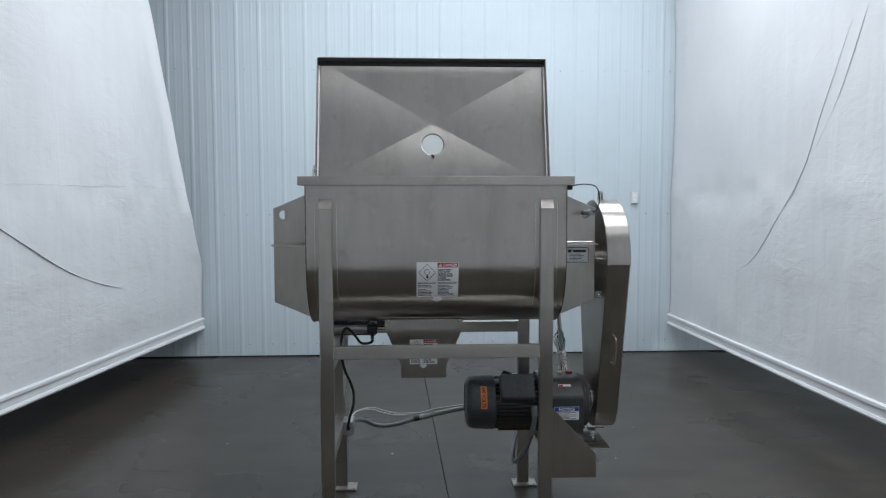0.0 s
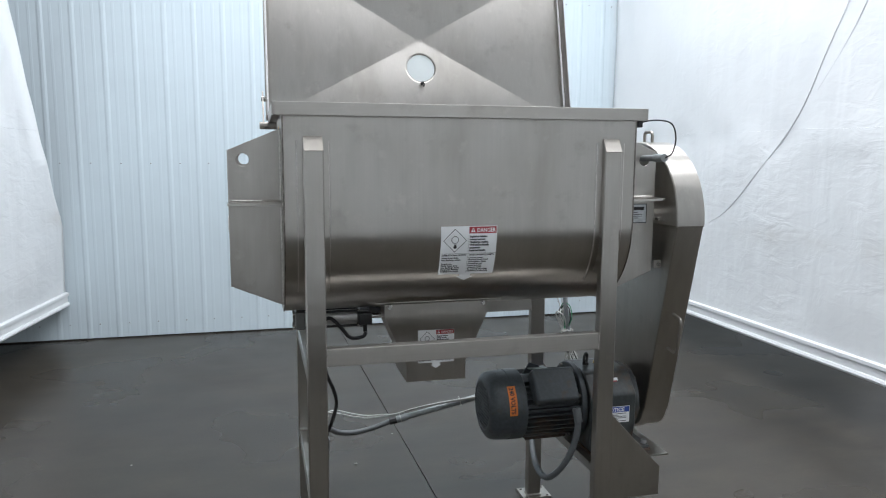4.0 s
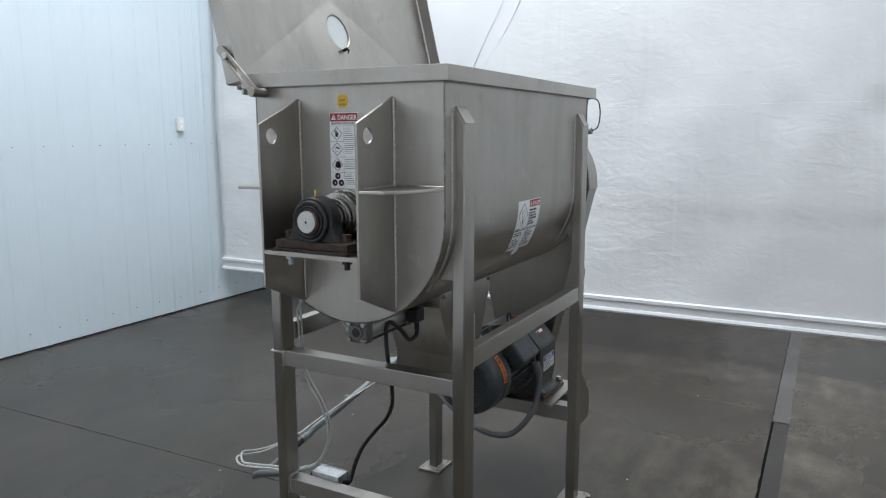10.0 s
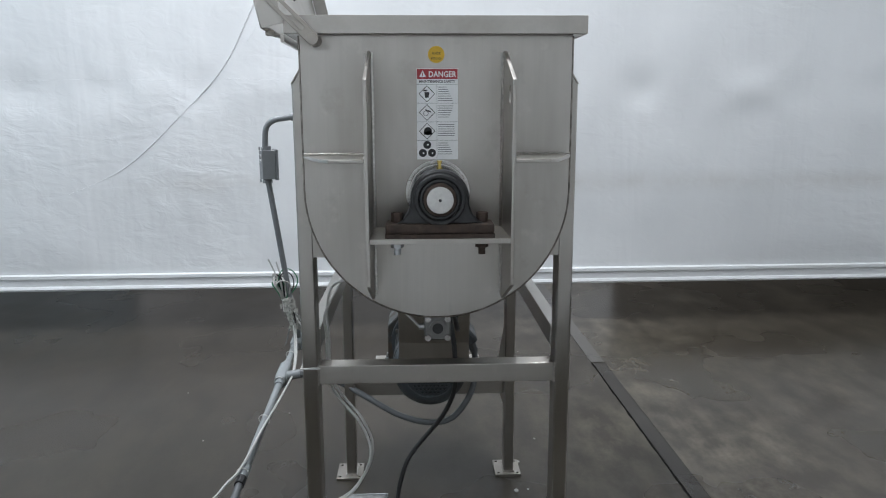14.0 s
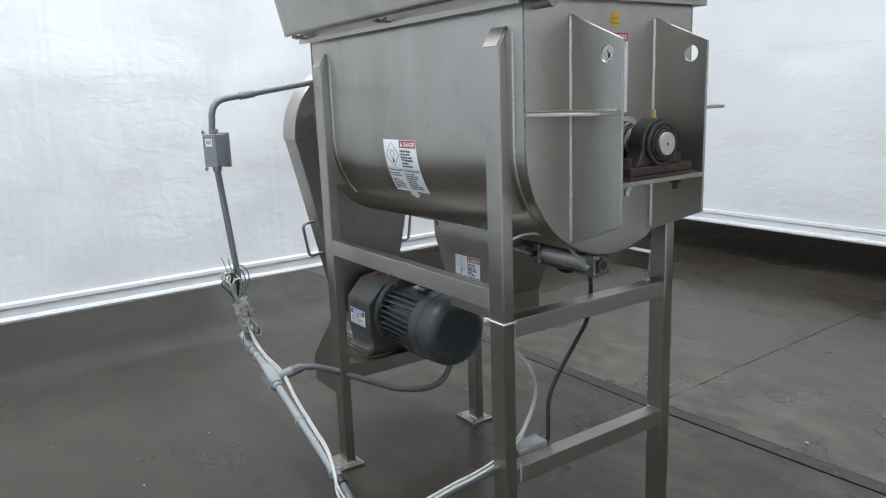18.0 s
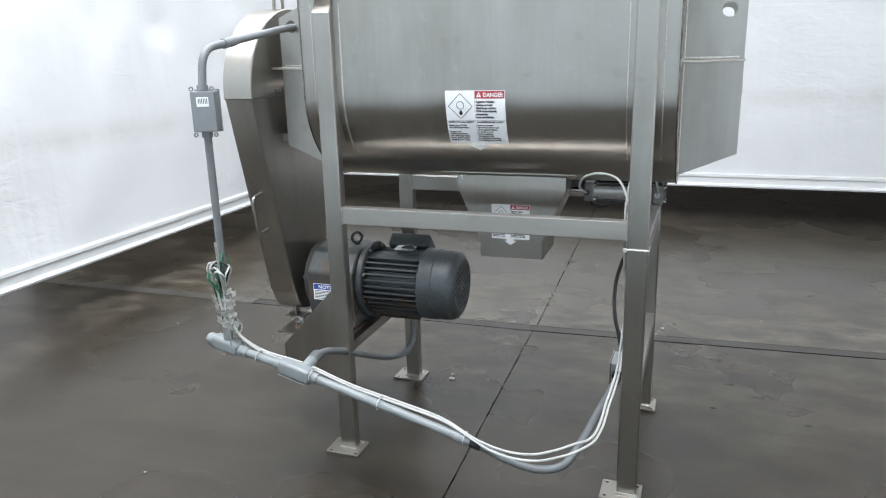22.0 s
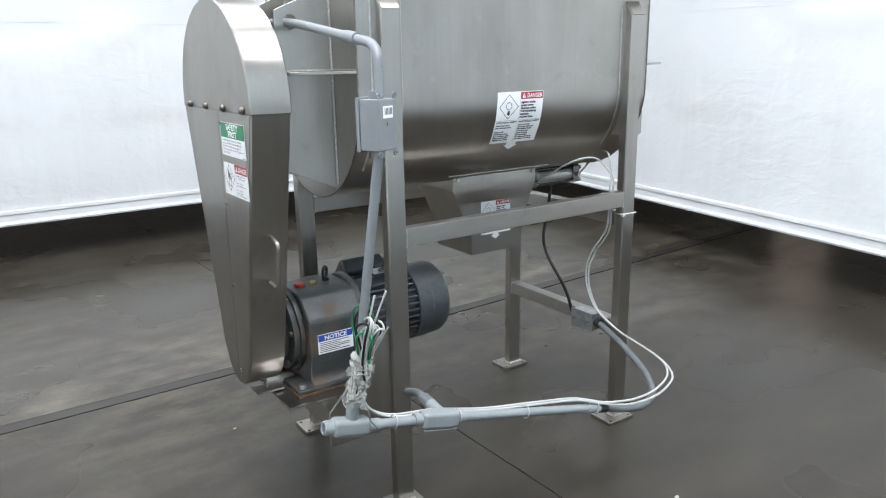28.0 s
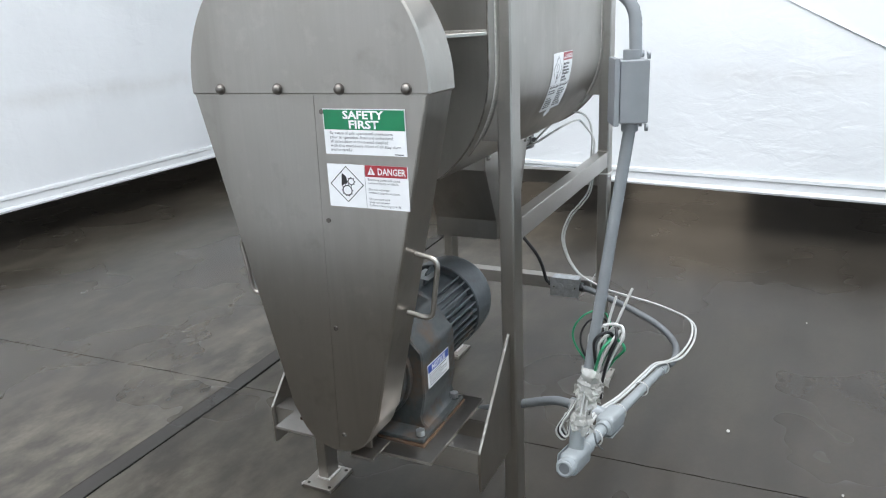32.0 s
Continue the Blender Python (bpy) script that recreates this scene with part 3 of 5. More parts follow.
tarpaulin("tarpaulin_curtain", (3.17, -0.19), (3.04, 7.44), 5.0, "white vinyl tarpaulin with a corded crease and rail", seed=1.3, cord=0.0028,
          cords=[[(6.28, 0.965), (5.9, 1.14), (5.56, 1.43), (5.2, 1.80), (4.98, 2.2), (4.7, 2.75)], [(5.05, 1.95), (4.8, 2.3), (4.55, 2.8)]])
tarpaulin("tarpaulin_curtain", (3.20, -0.17), (-2.86, -0.17), 5.0, "white vinyl tarpaulin hanging above the floor on a rail", seed=5.1, spots=[(0.075, 0.752, 0.022, SPOT), (0.058, 0.745, 0.010, SPOT), (0.17, 1.0, 0.06, STAIN)])
tarpaulin("tarpaulin_curtain", (-2.86, -0.20), (-1.79, 7.46), 5.0, "white vinyl tarpaulin with a slanting free edge", seed=9.4,
          lean=lambda z: max(0.0, 0.40 * (z - 0.95)) if z > 0.95 else 0.0,
          cords=[[(4.9, 1.48), (5.1, 1.36), (5.5, 1.13), (5.85, 1.0), (6.2, 0.91)]])

# ---- the ribbon mixer ----
YC, ZC, R = 3.693, 1.33, 0.32
X0, X1 = -0.165, 1.05
mixer = empty("ribbon_mixer", (0.442, YC, 0), "brushed stainless steel ribbon mixer on four legs, lid open", "mixer")


def arc_y(z, r=R):
    """Half width of the trough at a height."""
    return r if z >= ZC else math.sqrt(max(0.0, r * r - (ZC - z) ** 2))


def u_line(r, top, n=40):
    return [(YC - r, top)] + [(YC + r * math.cos(radians(180 + 180 * i / n)), ZC + r * math.sin(radians(180 + 180 * i / n))) for i in range(n + 1)] + [(YC + r, top)]


outer, inner = u_line(R, 1.70), u_line(R - 0.004, 1.70)
bm = bmesh.new()
cols = [[bm.verts.new((x, y, z)) for y, z in outer + inner[::-1]] for x in (X0 + 0.006, X1 - 0.006)]
for i in range(len(cols[0])):
    k = (i + 1) % len(cols[0])
    bm.faces.new((cols[0][i], cols[0][k], cols[1][k], cols[1][i]))
bmesh.ops.recalc_face_normals(bm, faces=bm.faces)
part("trough_shell", bm, STEEL_V, mixer, "brushed U-shaped trough shell")
for x in (X0, X1 - 0.008):
    part("end_plate", plate(u_line(R, 1.70), "x", x, x + 0.008, holes=[circle(YC, 1.324, 0.034)], bevel=0.0015), STEEL_V, mixer)

# Rim: a flat flange with a turned-down lip
RX0, RX1, RY0, RY1, RZ0, RZ1 = -0.195, 1.079, 3.345, 4.043, 1.690, 1.731
rim = box((RX0, RY0, RZ0), (RX0 + 0.005, RY1, RZ1), 0.0015)
box((RX1 - 0.005, RY0, RZ0), (RX1, RY1, RZ1), 0.0015, rim)
box((RX0 + 0.005, RY0, RZ0), (RX1 - 0.005, RY0 + 0.005, RZ1), 0.0015, rim)
box((RX0 + 0.005, RY1 - 0.005, RZ0), (RX1 - 0.005, RY1, RZ1), 0.0015, rim)
plate([(RX0 + 0.004, RY0 + 0.004), (RX1 - 0.004, RY0 + 0.004), (RX1 - 0.004, RY1 - 0.004), (RX0 + 0.004, RY1 - 0.004)], "z", RZ1 - 0.006, RZ1 - 0.0005,
      holes=[[(X0 + 0.01, YC - R + 0.006), (X1 - 0.01, YC - R + 0.006), (X1 - 0.01, YC + R - 0.006), (X0 + 0.01, YC + R - 0.006)]], bm=rim)
part("rim_flange", rim, STEEL_H, mixer, "flat rim flange with a turned-down lip")


def bead(pts, r, parent, closed=False):
    return part("weld_bead", sweep(pts, r, 6, closed=closed), BEAD, parent)


for x in (X0 + 0.001, X1 - 0.001):
    part("weld_bead", sweep([(x, y, z) for y, z in u_line(R + 0.0005, 1.688)], 0.0026, 6), BURNT, mixer, "heat-stained corner weld")


# Lifting and bearing plates at both ends
def end_gear(sgn, xe):
    def X(d):
        return xe + sgn * d

    for y in (3.532, 3.853):
        lug = [(X(0), 1.655), (X(0.173), 1.582), (X(0.173), 1.13), (X(0), 1.057)]
        p = part("lug_plate", plate(lug, "y", y - 0.004, y + 0.004, holes=[circle(X(0.124), 1.551, 0.021, 24)], bevel=0.001), STEEL_V, mixer)
        side = -1 if y < YC else 1
        ear = [(X(0), y + side * 0.0045), (X(0.173), y + side * 0.0045), (X(0.173), y + side * 0.082), (X(0.150), y + side * 0.104), (X(0), y + side * 0.160)]
        part("stiffener", plate(ear, "z", 1.405, 1.413, bevel=0.001), STEEL_Y, mixer)
        for s in (-1, 1):
            bead([(X(0.003), y + s * 0.007, z / 100 + 0.0) for z in range(107, 166, 2)], [0.004 + 0.0008 * noise.noise((z * 0.37, y * 9, s)) for z in range(107, 166, 2)], p)
        bead([(X(0.004 + i * 0.012), y + side * 0.006, 1.4155) for i in range(14)], 0.0032, p)
        bead([(X(0.003), y + side * (0.008 + i * 0.0125), 1.4155) for i in range(13)], 0.0032, p)
    part("bearing_shelf", box((min(X(0), X(0.173)), 3.5365, 1.226), (max(X(0), X(0.173)), 3.8485, 1.238), 0.001), STEEL_Y, mixer)


end_gear(-1, X0)
end_gear(1, X1)


# Legs, saddles, feet
def leg(xa, front, foot_x, foot_y):
    xb, y0, side = xa + 0.0635, (3.344 if front else 4.045), (1 if front else -1)
    yb = y0 + side * 0.0395
    bm = plate([(y0, 0.012), (yb, 0.012), (yb, 1.628), (y0 + side * 0.026, 1.622), (y0, 1.580)], "x", xa, xb, bevel=0.004)
    lg = part("leg", bm, STEEL_V, mixer)
    web = [(yb - side * 0.002, 1.152)]
    for i in range(15):
        z = 1.50 - i * (1.50 - 1.152) / 14
        web.append((YC - side * (arc_y(z) - 0.003), z))
    web = [(yb - side * 0.002, 1.50)] + web[1:] + [(yb - side * 0.002, 1.152)]
    part("saddle_web", plate(web, "x", xa + 0.0015, xb - 0.0015), STEEL_V, lg)
    pad = bmesh.new()
    zs = [1.612 - i * 0.012 for i in range(24)]
    ang = [radians(i * 3.2) for i in range(14)]
    line = [(YC - side * R, z) for z in zs if z > ZC] + [(YC - side * R * math.cos(t), ZC - R * math.sin(t)) for t in ang]
    lo, hi = xa - 0.017, xb + 0.017
    n = len(line)
    ring = []
    for i, (y, z) in enumerate(line):
        nrm = Vector((0, y - YC, min(0.0, z - ZC))).normalized() if z < ZC else Vector((0, -side, 0))
        q = Vector((0, y, z)) + nrm * 0.005
        ring.append([pad.verts.new((lo, y, z)), pad.verts.new((lo, q.y, q.z)), pad.verts.new((hi, q.y, q.z)), pad.verts.new((hi, y, z))])
    for i in range(n - 1):
        for k in range(4):
            pad.faces.new((ring[i][k], ring[i][(k + 1) % 4], ring[i + 1][(k + 1) % 4], ring[i + 1][k]))
    pad.faces.new(ring[0])
    pad.faces.new(ring[-1])
    bmesh.ops.recalc_face_normals(pad, faces=pad.faces)
    part("saddle_pad", pad, STEEL_V, lg)
    for ex in (lo - 0.001, hi + 0.001):
        bead([(ex, y, z) for y, z in line], 0.0032, lg)
    part("leg_cap", plate([(yb, 1.6285), (y0 + side * 0.026, 1.6225), (y0, 1.5805), (y0 - side * 0.0018, 1.582), (y0 + side * 0.025, 1.6262), (yb, 1.632)], "x", xa + 0.002, xb - 0.002), STEEL_D, lg, "ground leg cap")
    bx, by = 0.0665, 0.054
    fp = [(foot_x - bx, foot_y - by), (foot_x + bx, foot_y - by), (foot_x + bx, foot_y + by), (foot_x - bx, foot_y + by)]
    hs = [circle(foot_x + i * (bx - 0.016), foot_y + j * (by - 0.014), 0.006, 12) for i in (-1, 1) for j in (-1, 1)]
    part("foot_plate", plate(fp, "z", 0.0, 0.012, holes=hs, bevel=0.001), STEEL_D, lg, "drilled square foot plate")
    bead([(xa, y0, 0.0145), (xb, y0, 0.0145), (xb, yb, 0.0145), (xa, yb, 0.0145)], 0.005, lg, True)
    return lg


leg(-0.1035, True, -0.057, 3.360)
leg(0.9215, True, 0.966, 3.367)
leg(-0.1035, False, -0.054, 4.024)
leg(0.9215, False, 0.962, 4.033)


# Rails
part("side_rail", box((-0.039, 3.3455, 0.884), (0.9205, 3.3835, 0.944), 0.004), STEEL_H, mixer)
part("side_rail", box((-0.039, 4.0055, 0.884), (0.9205, 4.0435, 0.944), 0.004), STEEL_H, mixer)
for z in (0.862, 0.420):
    part("end_rail", box((-0.1, 3.3845, z - 0.052), (-0.047, 4.0045, z), 0.004), STEEL_Y, mixer)
for y in (3.3845, 4.0045):
    for z in (0.862, 0.420):
        bead([(-0.101, y, z), (-0.047, y, z), (-0.047, y, z - 0.052), (-0.101, y, z - 0.052)], 0.003, mixer, True)
for x in (-0.0395, 0.921):
    for y0, y1 in ((3.346, 3.383), (4.006, 4.043)):
        bead([(x, y0, 0.944), (x, y1, 0.944), (x, y1, 0.884), (x, y0, 0.884)], 0.003, mixer, True)

# Motor platform
for y in (3.3755, 4.0205):
    part("gusset", plate([(0.983, 0.640), (1.205, 0.402), (1.205, 0.290), (0.983, 0.290)], "y", y, y + 0.008, bevel=0.001), STEEL_V, mixer)
for xa in (0.995, 1.135):
    ch = box((xa, 3.384, 0.395), (xa + 0.06, 4.020, 0.401), 0.001)
    box((xa, 3.384, 0.335), (xa + 0.006, 4.020, 0.3945), 0.001, ch)
    box((xa + 0.054, 3.384, 0.335), (xa + 0.06, 4.020, 0.3945), 0.001, ch)
    part("platform_channel", ch, STEEL_Y, mixer)
part("base_plate", box((0.955, 3.462, 0.4015), (1.293, 3.934, 0.4095), 0.001), STEEL_Y, mixer)

# ---- lid ----
LID_T = radians(13.1)
LW0, LW1, LLEN = -0.203, 1.103, 0.735


def lid_at(u, v, h):
    """u along x, v up the open lid from its lower edge, h towards the front."""
    return Vector((u, 4.092 + v * math.sin(LID_T) - h * math.cos(LID_T), 1.700 + v * math.cos(LID_T) + h * math.sin(LID_T)))


lid = empty("mixer_lid", lid_at(0.45, 0, 0), "stainless mixer lid standing open, cross-creased with a round port", "lid")
uc, vc, HU, HV = 0.45, LLEN / 2, (LW1 - LW0) / 2, LLEN / 2
hole_c, hole_r = (0.45, 0.243), 0.0625


def crease(u, v):
    k = max(abs(u - uc) / HU, abs(v - vc) / HV)
    return -0.024 * max(0.0, 1 - k / 0.86) ** 1.15


def lid_panel():
    from mathutils.geometry import delaunay_2d_cdt
    pts, edges = [], []
    n = 24
    rim_pts = circle(*hole_c, hole_r, 40)
    pts += [Vector(p) for p in rim_pts]
    edges += [(i, (i + 1) % 40) for i in range(40)]
    for grow in (0.006, 0.014, 0.024):
        pts += [Vector(p) for p in circle(*hole_c, hole_r + grow, 40)]
    last = [None] * 4
    for k in range(1, n + 1):
        s = k / n
        m = max(8, int(48 * s))
        for sx, sy in ((1, 0), (0, 1), (-1, 0), (0, -1)):
            for i in range(m):
                t = -1 + 2 * i / m
                u, v = (sx, t) if sx == 1 else (-t, 1) if sy == 1 else (-1, -t) if sx == -1 else (t, -1)
                p = Vector((uc + u * HU * s, vc + v * HV * s))
                if (p - Vector(hole_c)).length > hole_r + 0.032:
                    pts.append(p)
                    if i == 0:
                        c = ((1, 0), (0, 1), (-1, 0), (0, -1)).index((sx, sy))
                        if last[c] is not None:
                            edges.append((last[c], len(pts) - 1))
                        last[c] = len(pts) - 1
    pts.append(Vector((uc, vc)))
    vs, _, fs, *_ = delaunay_2d_cdt(pts, edges, [], 0, 1e-6)
    b = bmesh.new()
    V = [b.verts.new(lid_at(p.x, p.y, crease(p.x, p.y))) for p in vs]
    for f in fs:
        m = (vs[f[0]] + vs[f[1]] + vs[f[2]]) / 3
        if (m - Vector(hole_c)).length > hole_r * 0.995:
            b.faces.new([V[i] for i in f])
    bmesh.ops.recalc_face_normals(b, faces=b.faces)
    return b


panel = part("panel", lid_panel(), STEEL_V, lid, "cross-creased brushed panel", sharp=180)
PM = lid_at(uc, vc, 0)
for e in panel.data.edges:
    ends = [panel.data.vertices[i].co + PLACE[panel.name] - PM for i in e.vertices]
    e.use_edge_sharp = all(abs(abs(p.x) / HU - math.hypot(p.y, p.z) / HV) < 0.012 for p in ends)
panel.modifiers.new("thickness", "SOLIDIFY").thickness = 0.003


def lid_box(u0, v0, h0, u1, v1, h1, bevel=0.0012):
    b = box((u0, v0, h0), (u1, v1, h1), bevel)
    for v in b.verts:
        v.co = lid_at(*v.co)
    bmesh.ops.recalc_face_normals(b, faces=b.faces)
    return b


part("flange", lid_box(LW0, 0.0, 0.002, LW0 + 0.004, LLEN, 0.052), STEEL_V, lid)
part("flange", lid_box(LW1 - 0.004, 0.0, 0.002, LW1, LLEN, 0.052), STEEL_V, lid)
part("flange", lid_box(LW0 + 0.004, LLEN - 0.004, 0.002, LW1 - 0.004, LLEN, 0.052), STEEL_H, lid)
# Black strip paints the shaded underside of the lid's top flange.
part("edge_strip", lid_box(LW0 + 0.004, LLEN - 0.030, 0.0025, LW1 - 0.004, LLEN - 0.005, 0.012), BLACK, lid, "black strip for the shade under the top flange")
part("edge_strip", lid_box(LW0 + 0.005, 0.02, 0.0025, LW0 + 0.013, LLEN - 0.031, 0.006), LABEL_W, lid, "pale strip along the side flange")
part("edge_strip", lid_box(LW1 - 0.013, 0.02, 0.0025, LW1 - 0.005, LLEN - 0.031, 0.006), LABEL_W, lid, "pale strip along the side flange")
ringb = bmesh.new()
sweep([lid_at(hole_c[0] + (hole_r + 0.001) * math.cos(a), hole_c[1] + (hole_r + 0.001) * math.sin(a), crease(hole_c[0] + hole_r * math.cos(a), hole_c[1] + hole_r * math.sin(a))) for a in (2 * math.pi * i / 48 for i in range(48))], 0.003, 6, closed=True, bm=ringb)
part("port_edge", ringb, STEEL_D, lid)
cover = bmesh.new()
mid = cover.verts.new(lid_at(*hole_c, crease(*hole_c) - 0.004))
disc_v = [cover.verts.new(lid_at(x, y, crease(x, y) - 0.004)) for x, y in circle(*hole_c, hole_r + 0.012, 48)]
for i in range(48):
    cover.faces.new((mid, disc_v[i], disc_v[(i + 1) % 48]))
part("port_cover", cover, MILKY, lid, "milky plastic port cover", sharp=180)
clip = cyl(lid_at(0.45, 0.170, -0.012), lid_at(0.45, 0.170, 0.016), 0.006, 10)
tube([lid_at(0.44, 0.172, 0.010), lid_at(0.455, 0.166, 0.016), lid_at(0.452, 0.154, 0.012)], 0.003, 6, bm=clip)
part("port_latch", clip, CAST, lid, "small dark latch under the port")
for u in (-0.15, 0.42, 1.02):
    h = cyl((u - 0.026, 4.072, 1.694), (u + 0.026, 4.072, 1.694), 0.0068, 12)
    box((u - 0.024, 4.046, 1.686), (u + 0.004, 4.070, 1.690), 0.001, h)
    box((u - 0.002, 4.070, 1.690), (u + 0.022, 4.092, 1.701), 0.002, h)
    part("hinge", h, BURNT, lid)
part("hinge_bar", box((RX0 + 0.01, 4.0435, 1.672), (RX1 - 0.01, 4.052, 1.688), 0.001), STEEL_H, mixer)
for x, s in ((-0.2075, -1),):
    part("stay_bolt", cyl((x + 0.012, 4.083, 1.785), (x - 0.012, 4.083, 1.785), 0.011, 16, bevel=0.002), CHROME, lid)
    foot, tip = Vector((3.974, 1.676)), Vector((4.100, 1.802))
    run = (tip - foot).normalized()
    ang = math.degrees(math.atan2(run.y, run.x))

    def stadium(p, q, r):
        return circle(p.x, p.y, r, 10, ang + 90, ang + 270) + circle(q.x, q.y, r, 10, ang - 90, ang + 90)

    part("stay_arm", plate(stadium(foot, tip, 0.0145), "x", x - 0.009, x - 0.003, holes=[stadium(foot + run * 0.035, tip - run * 0.03, 0.0058)], bevel=0.001), STEEL_D, lid, "slotted stay arm")
    part("stay_pivot", cyl((x + 0.045, 3.974, 1.676), (x - 0.022, 3.974, 1.676), 0.014, 18, bevel=0.002), STEEL_D, mixer)

# ---- shaft, seal and bearing ----
arch = [(YC - 0.100, 1.268), (YC - 0.084, 1.276), (YC - 0.072, 1.292), (YC - 0.066, 1.310)] + circle(YC, 1.324, 0.0655, 28, 188, -8) + [(YC + 0.066, 1.310), (YC + 0.072, 1.292), (YC + 0.084, 1.276), (YC + 0.100, 1.268)]
bearing = part("pillow_block_bearing", plate(arch, "x", -0.322, -0.270, holes=[circle(YC, 1.324, 0.047, 28)], bevel=0.005), CAST, mixer, "dark cast pillow block bearing")
part("bearing_housing", plate(circle(YC, 1.324, 0.0575, 36), "x", -0.333, -0.3222, holes=[circle(YC, 1.324, 0.0462, 28)], bevel=0.003), CAST, bearing)
bb = box((-0.332, YC - 0.121, 1.2485), (-0.262, YC + 0.121, 1.270), 0.004)
part("bearing_foot", bb, RUST, bearing, "rusty bearing foot")
part("shim_plate", box((-0.336, YC - 0.122, 1.2385), (-0.258, YC + 0.122, 1.2478), 0.001), RUST, bearing)
ri = cyl((-0.325, YC, 1.324), (-0.270, YC, 1.324), 0.0455, 32)
part("bearing_race", ri, BLACK, bearing)
rr = bmesh.new()
sweep([(-0.331, YC + 0.041 * math.cos(a), 1.324 + 0.041 * math.sin(a)) for a in (2 * math.pi * i / 40 for i in range(40))], 0.004, 8, closed=True, bm=rr)
part("seal_ring", rr, CAST, bearing)
part("collar", cyl((-0.338, YC, 1.324), (-0.325, YC, 1.324), 0.0365, 32, bevel=0.002), RUST, bearing)
sh = part("agitator_shaft", cyl((-0.346, YC, 1.324), (1.31, YC, 1.324), 0.0295, 36, bevel=0.002), SHAFT, mixer, "bright turned shaft end")
# Black dot on the shaft face paints the shade of a drilled centre.
part("centre_hole_shade", cyl((-0.3466, YC, 1.324), (-0.345, YC, 1.324), 0.0035, 12), BLACK, sh)
g = cyl((-0.300, YC, 1.394), (-0.300, YC, 1.387), 0.0065, 6)
cyl((-0.300, YC, 1.394), (-0.300, YC, 1.403), 0.004, 12, bm=g)
cyl((-0.300, YC, 1.403), (-0.300, YC, 1.408), 0.0055, 12, bm=g)
part("grease_nipple", g, BRASS, bearing)
for y in (YC - 0.096, YC + 0.096):
    bt = hexhead((-0.297, y, 1.2705), (-0.297, y, 1.292), 0.0135)
    part("bearing_bolt", bt, RUST, bearing)
    nt_ = hexhead((-0.297, y, 1.225), (-0.297, y, 1.212), 0.015)
    cyl((-0.297, y, 1.212), (-0.297, y, 1.196), 0.008, 12, bm=nt_)
    part("bearing_nut", nt_, RUST if y < YC else ZINC, bearing)
for x, r, w in ((-0.173, 0.078, 0.014), (-0.192, 0.062, 0.012), (-0.208, 0.070, 0.012), (-0.226, 0.056, 0.014), (-0.246, 0.044, 0.016)):
    part("seal_housing", cyl((x - w / 2, YC, 1.324), (x + w / 2, YC, 1.324), r, 36, bevel=0.002), CHROME, mixer)
for i in range(6):
    a = radians(60 * i + 20)
    part("seal_bolt", hexhead((-0.179, YC + 0.070 * math.cos(a), 1.324 + 0.070 * math.sin(a)), (-0.190, YC + 0.070 * math.cos(a), 1.324 + 0.070 * math.sin(a)), 0.007), CHROME, mixer)

# ---- discharge chute and its cylinder ----
chute = empty("discharge_chute", (0.383, YC, 1.0), "stainless discharge chute below the trough", "chute")
CH = [(0.190, 1.042), (0.578, 1.042), (0.578, 0.985), (0.495, 0.800), (0.495, 0.735), (0.270, 0.735), (0.270, 0.800), (0.190, 0.985)]
part("cheek", plate(CH, "y", 3.583, 3.586), STEEL_V, chute)
part("cheek", plate(CH, "y", 3.800, 3.803), STEEL_V, chute)
for k, (p, q) in enumerate(zip(CH[1:] + CH[:1], CH[2:] + CH[:2])):
    if k in (0, 1, 2, 4, 5, 6):
        n = Vector((q[1] - p[1], p[0] - q[0])).normalized() * 0.003
        part("side_panel", plate([p, q, (q[0] + n.x, q[1] + n.y), (p[0] + n.x, p[1] + n.y)], "y", 3.5862, 3.7998), STEEL_V, chute)
part("chute_flange", box((0.150, 3.545, 1.0425), (0.62, 3.842, 1.0475), 0.001), STEEL_H, chute)
for y, s in ((3.583, -1), (3.803, 1)):
    for x in (0.208, 0.560):
        bo = cyl((x, y, 1.022), (x, y + s * 0.004, 1.022), 0.0085, 14)
        hexhead((x, y + s * 0.004, 1.022), (x, y + s * 0.010, 1.022), 0.0065, bo)
        part("chute_bolt", bo, CHROME, chute)
cyl_t = empty("air_cylinder", (0.0, YC, 0.969), "grey pneumatic cylinder below the trough", "cylinder")
part("barrel", cyl((-0.10, YC, 0.969), (0.12, YC, 0.969), 0.028, 28), BARREL, cyl_t)
for x0, x1 in ((-0.125, -0.088), (0.108, 0.142)):
    cap = part("end_cap", plate([(YC - 0.034, 0.935), (YC + 0.034, 0.935), (YC + 0.034, 1.003), (YC - 0.034, 1.003)], "x", x0, x1, bevel=0.004), ALU, cyl_t)
    for dy in (-1, 1):
        for dz in (-1, 1):
            part("tie_rod_nut", cyl((x0 - 0.008, YC + dy * 0.025, 0.969 + dz * 0.025), (x0, YC + dy * 0.025, 0.969 + dz * 0.025), 0.008, 12), CHROME, cap)
part("boss", cyl((-0.131, YC, 0.969), (-0.125, YC, 0.969), 0.021, 28, bevel=0.001), ALU, cyl_t)
# Dark disc set on the boss for the shade inside its bore.
part("boss_bore_shade", cyl((-0.1316, YC, 0.969), (-0.1305, YC, 0.969), 0.014, 24), CAST, cyl_t)
for dy in (-1, 1):
    for dz in (-1, 1):
        part("tie_rod", cyl((-0.09, YC + dy * 0.027, 0.969 + dz * 0.027), (0.11, YC + dy * 0.027, 0.969 + dz * 0.027), 0.0045, 8), CAST, cyl_t)
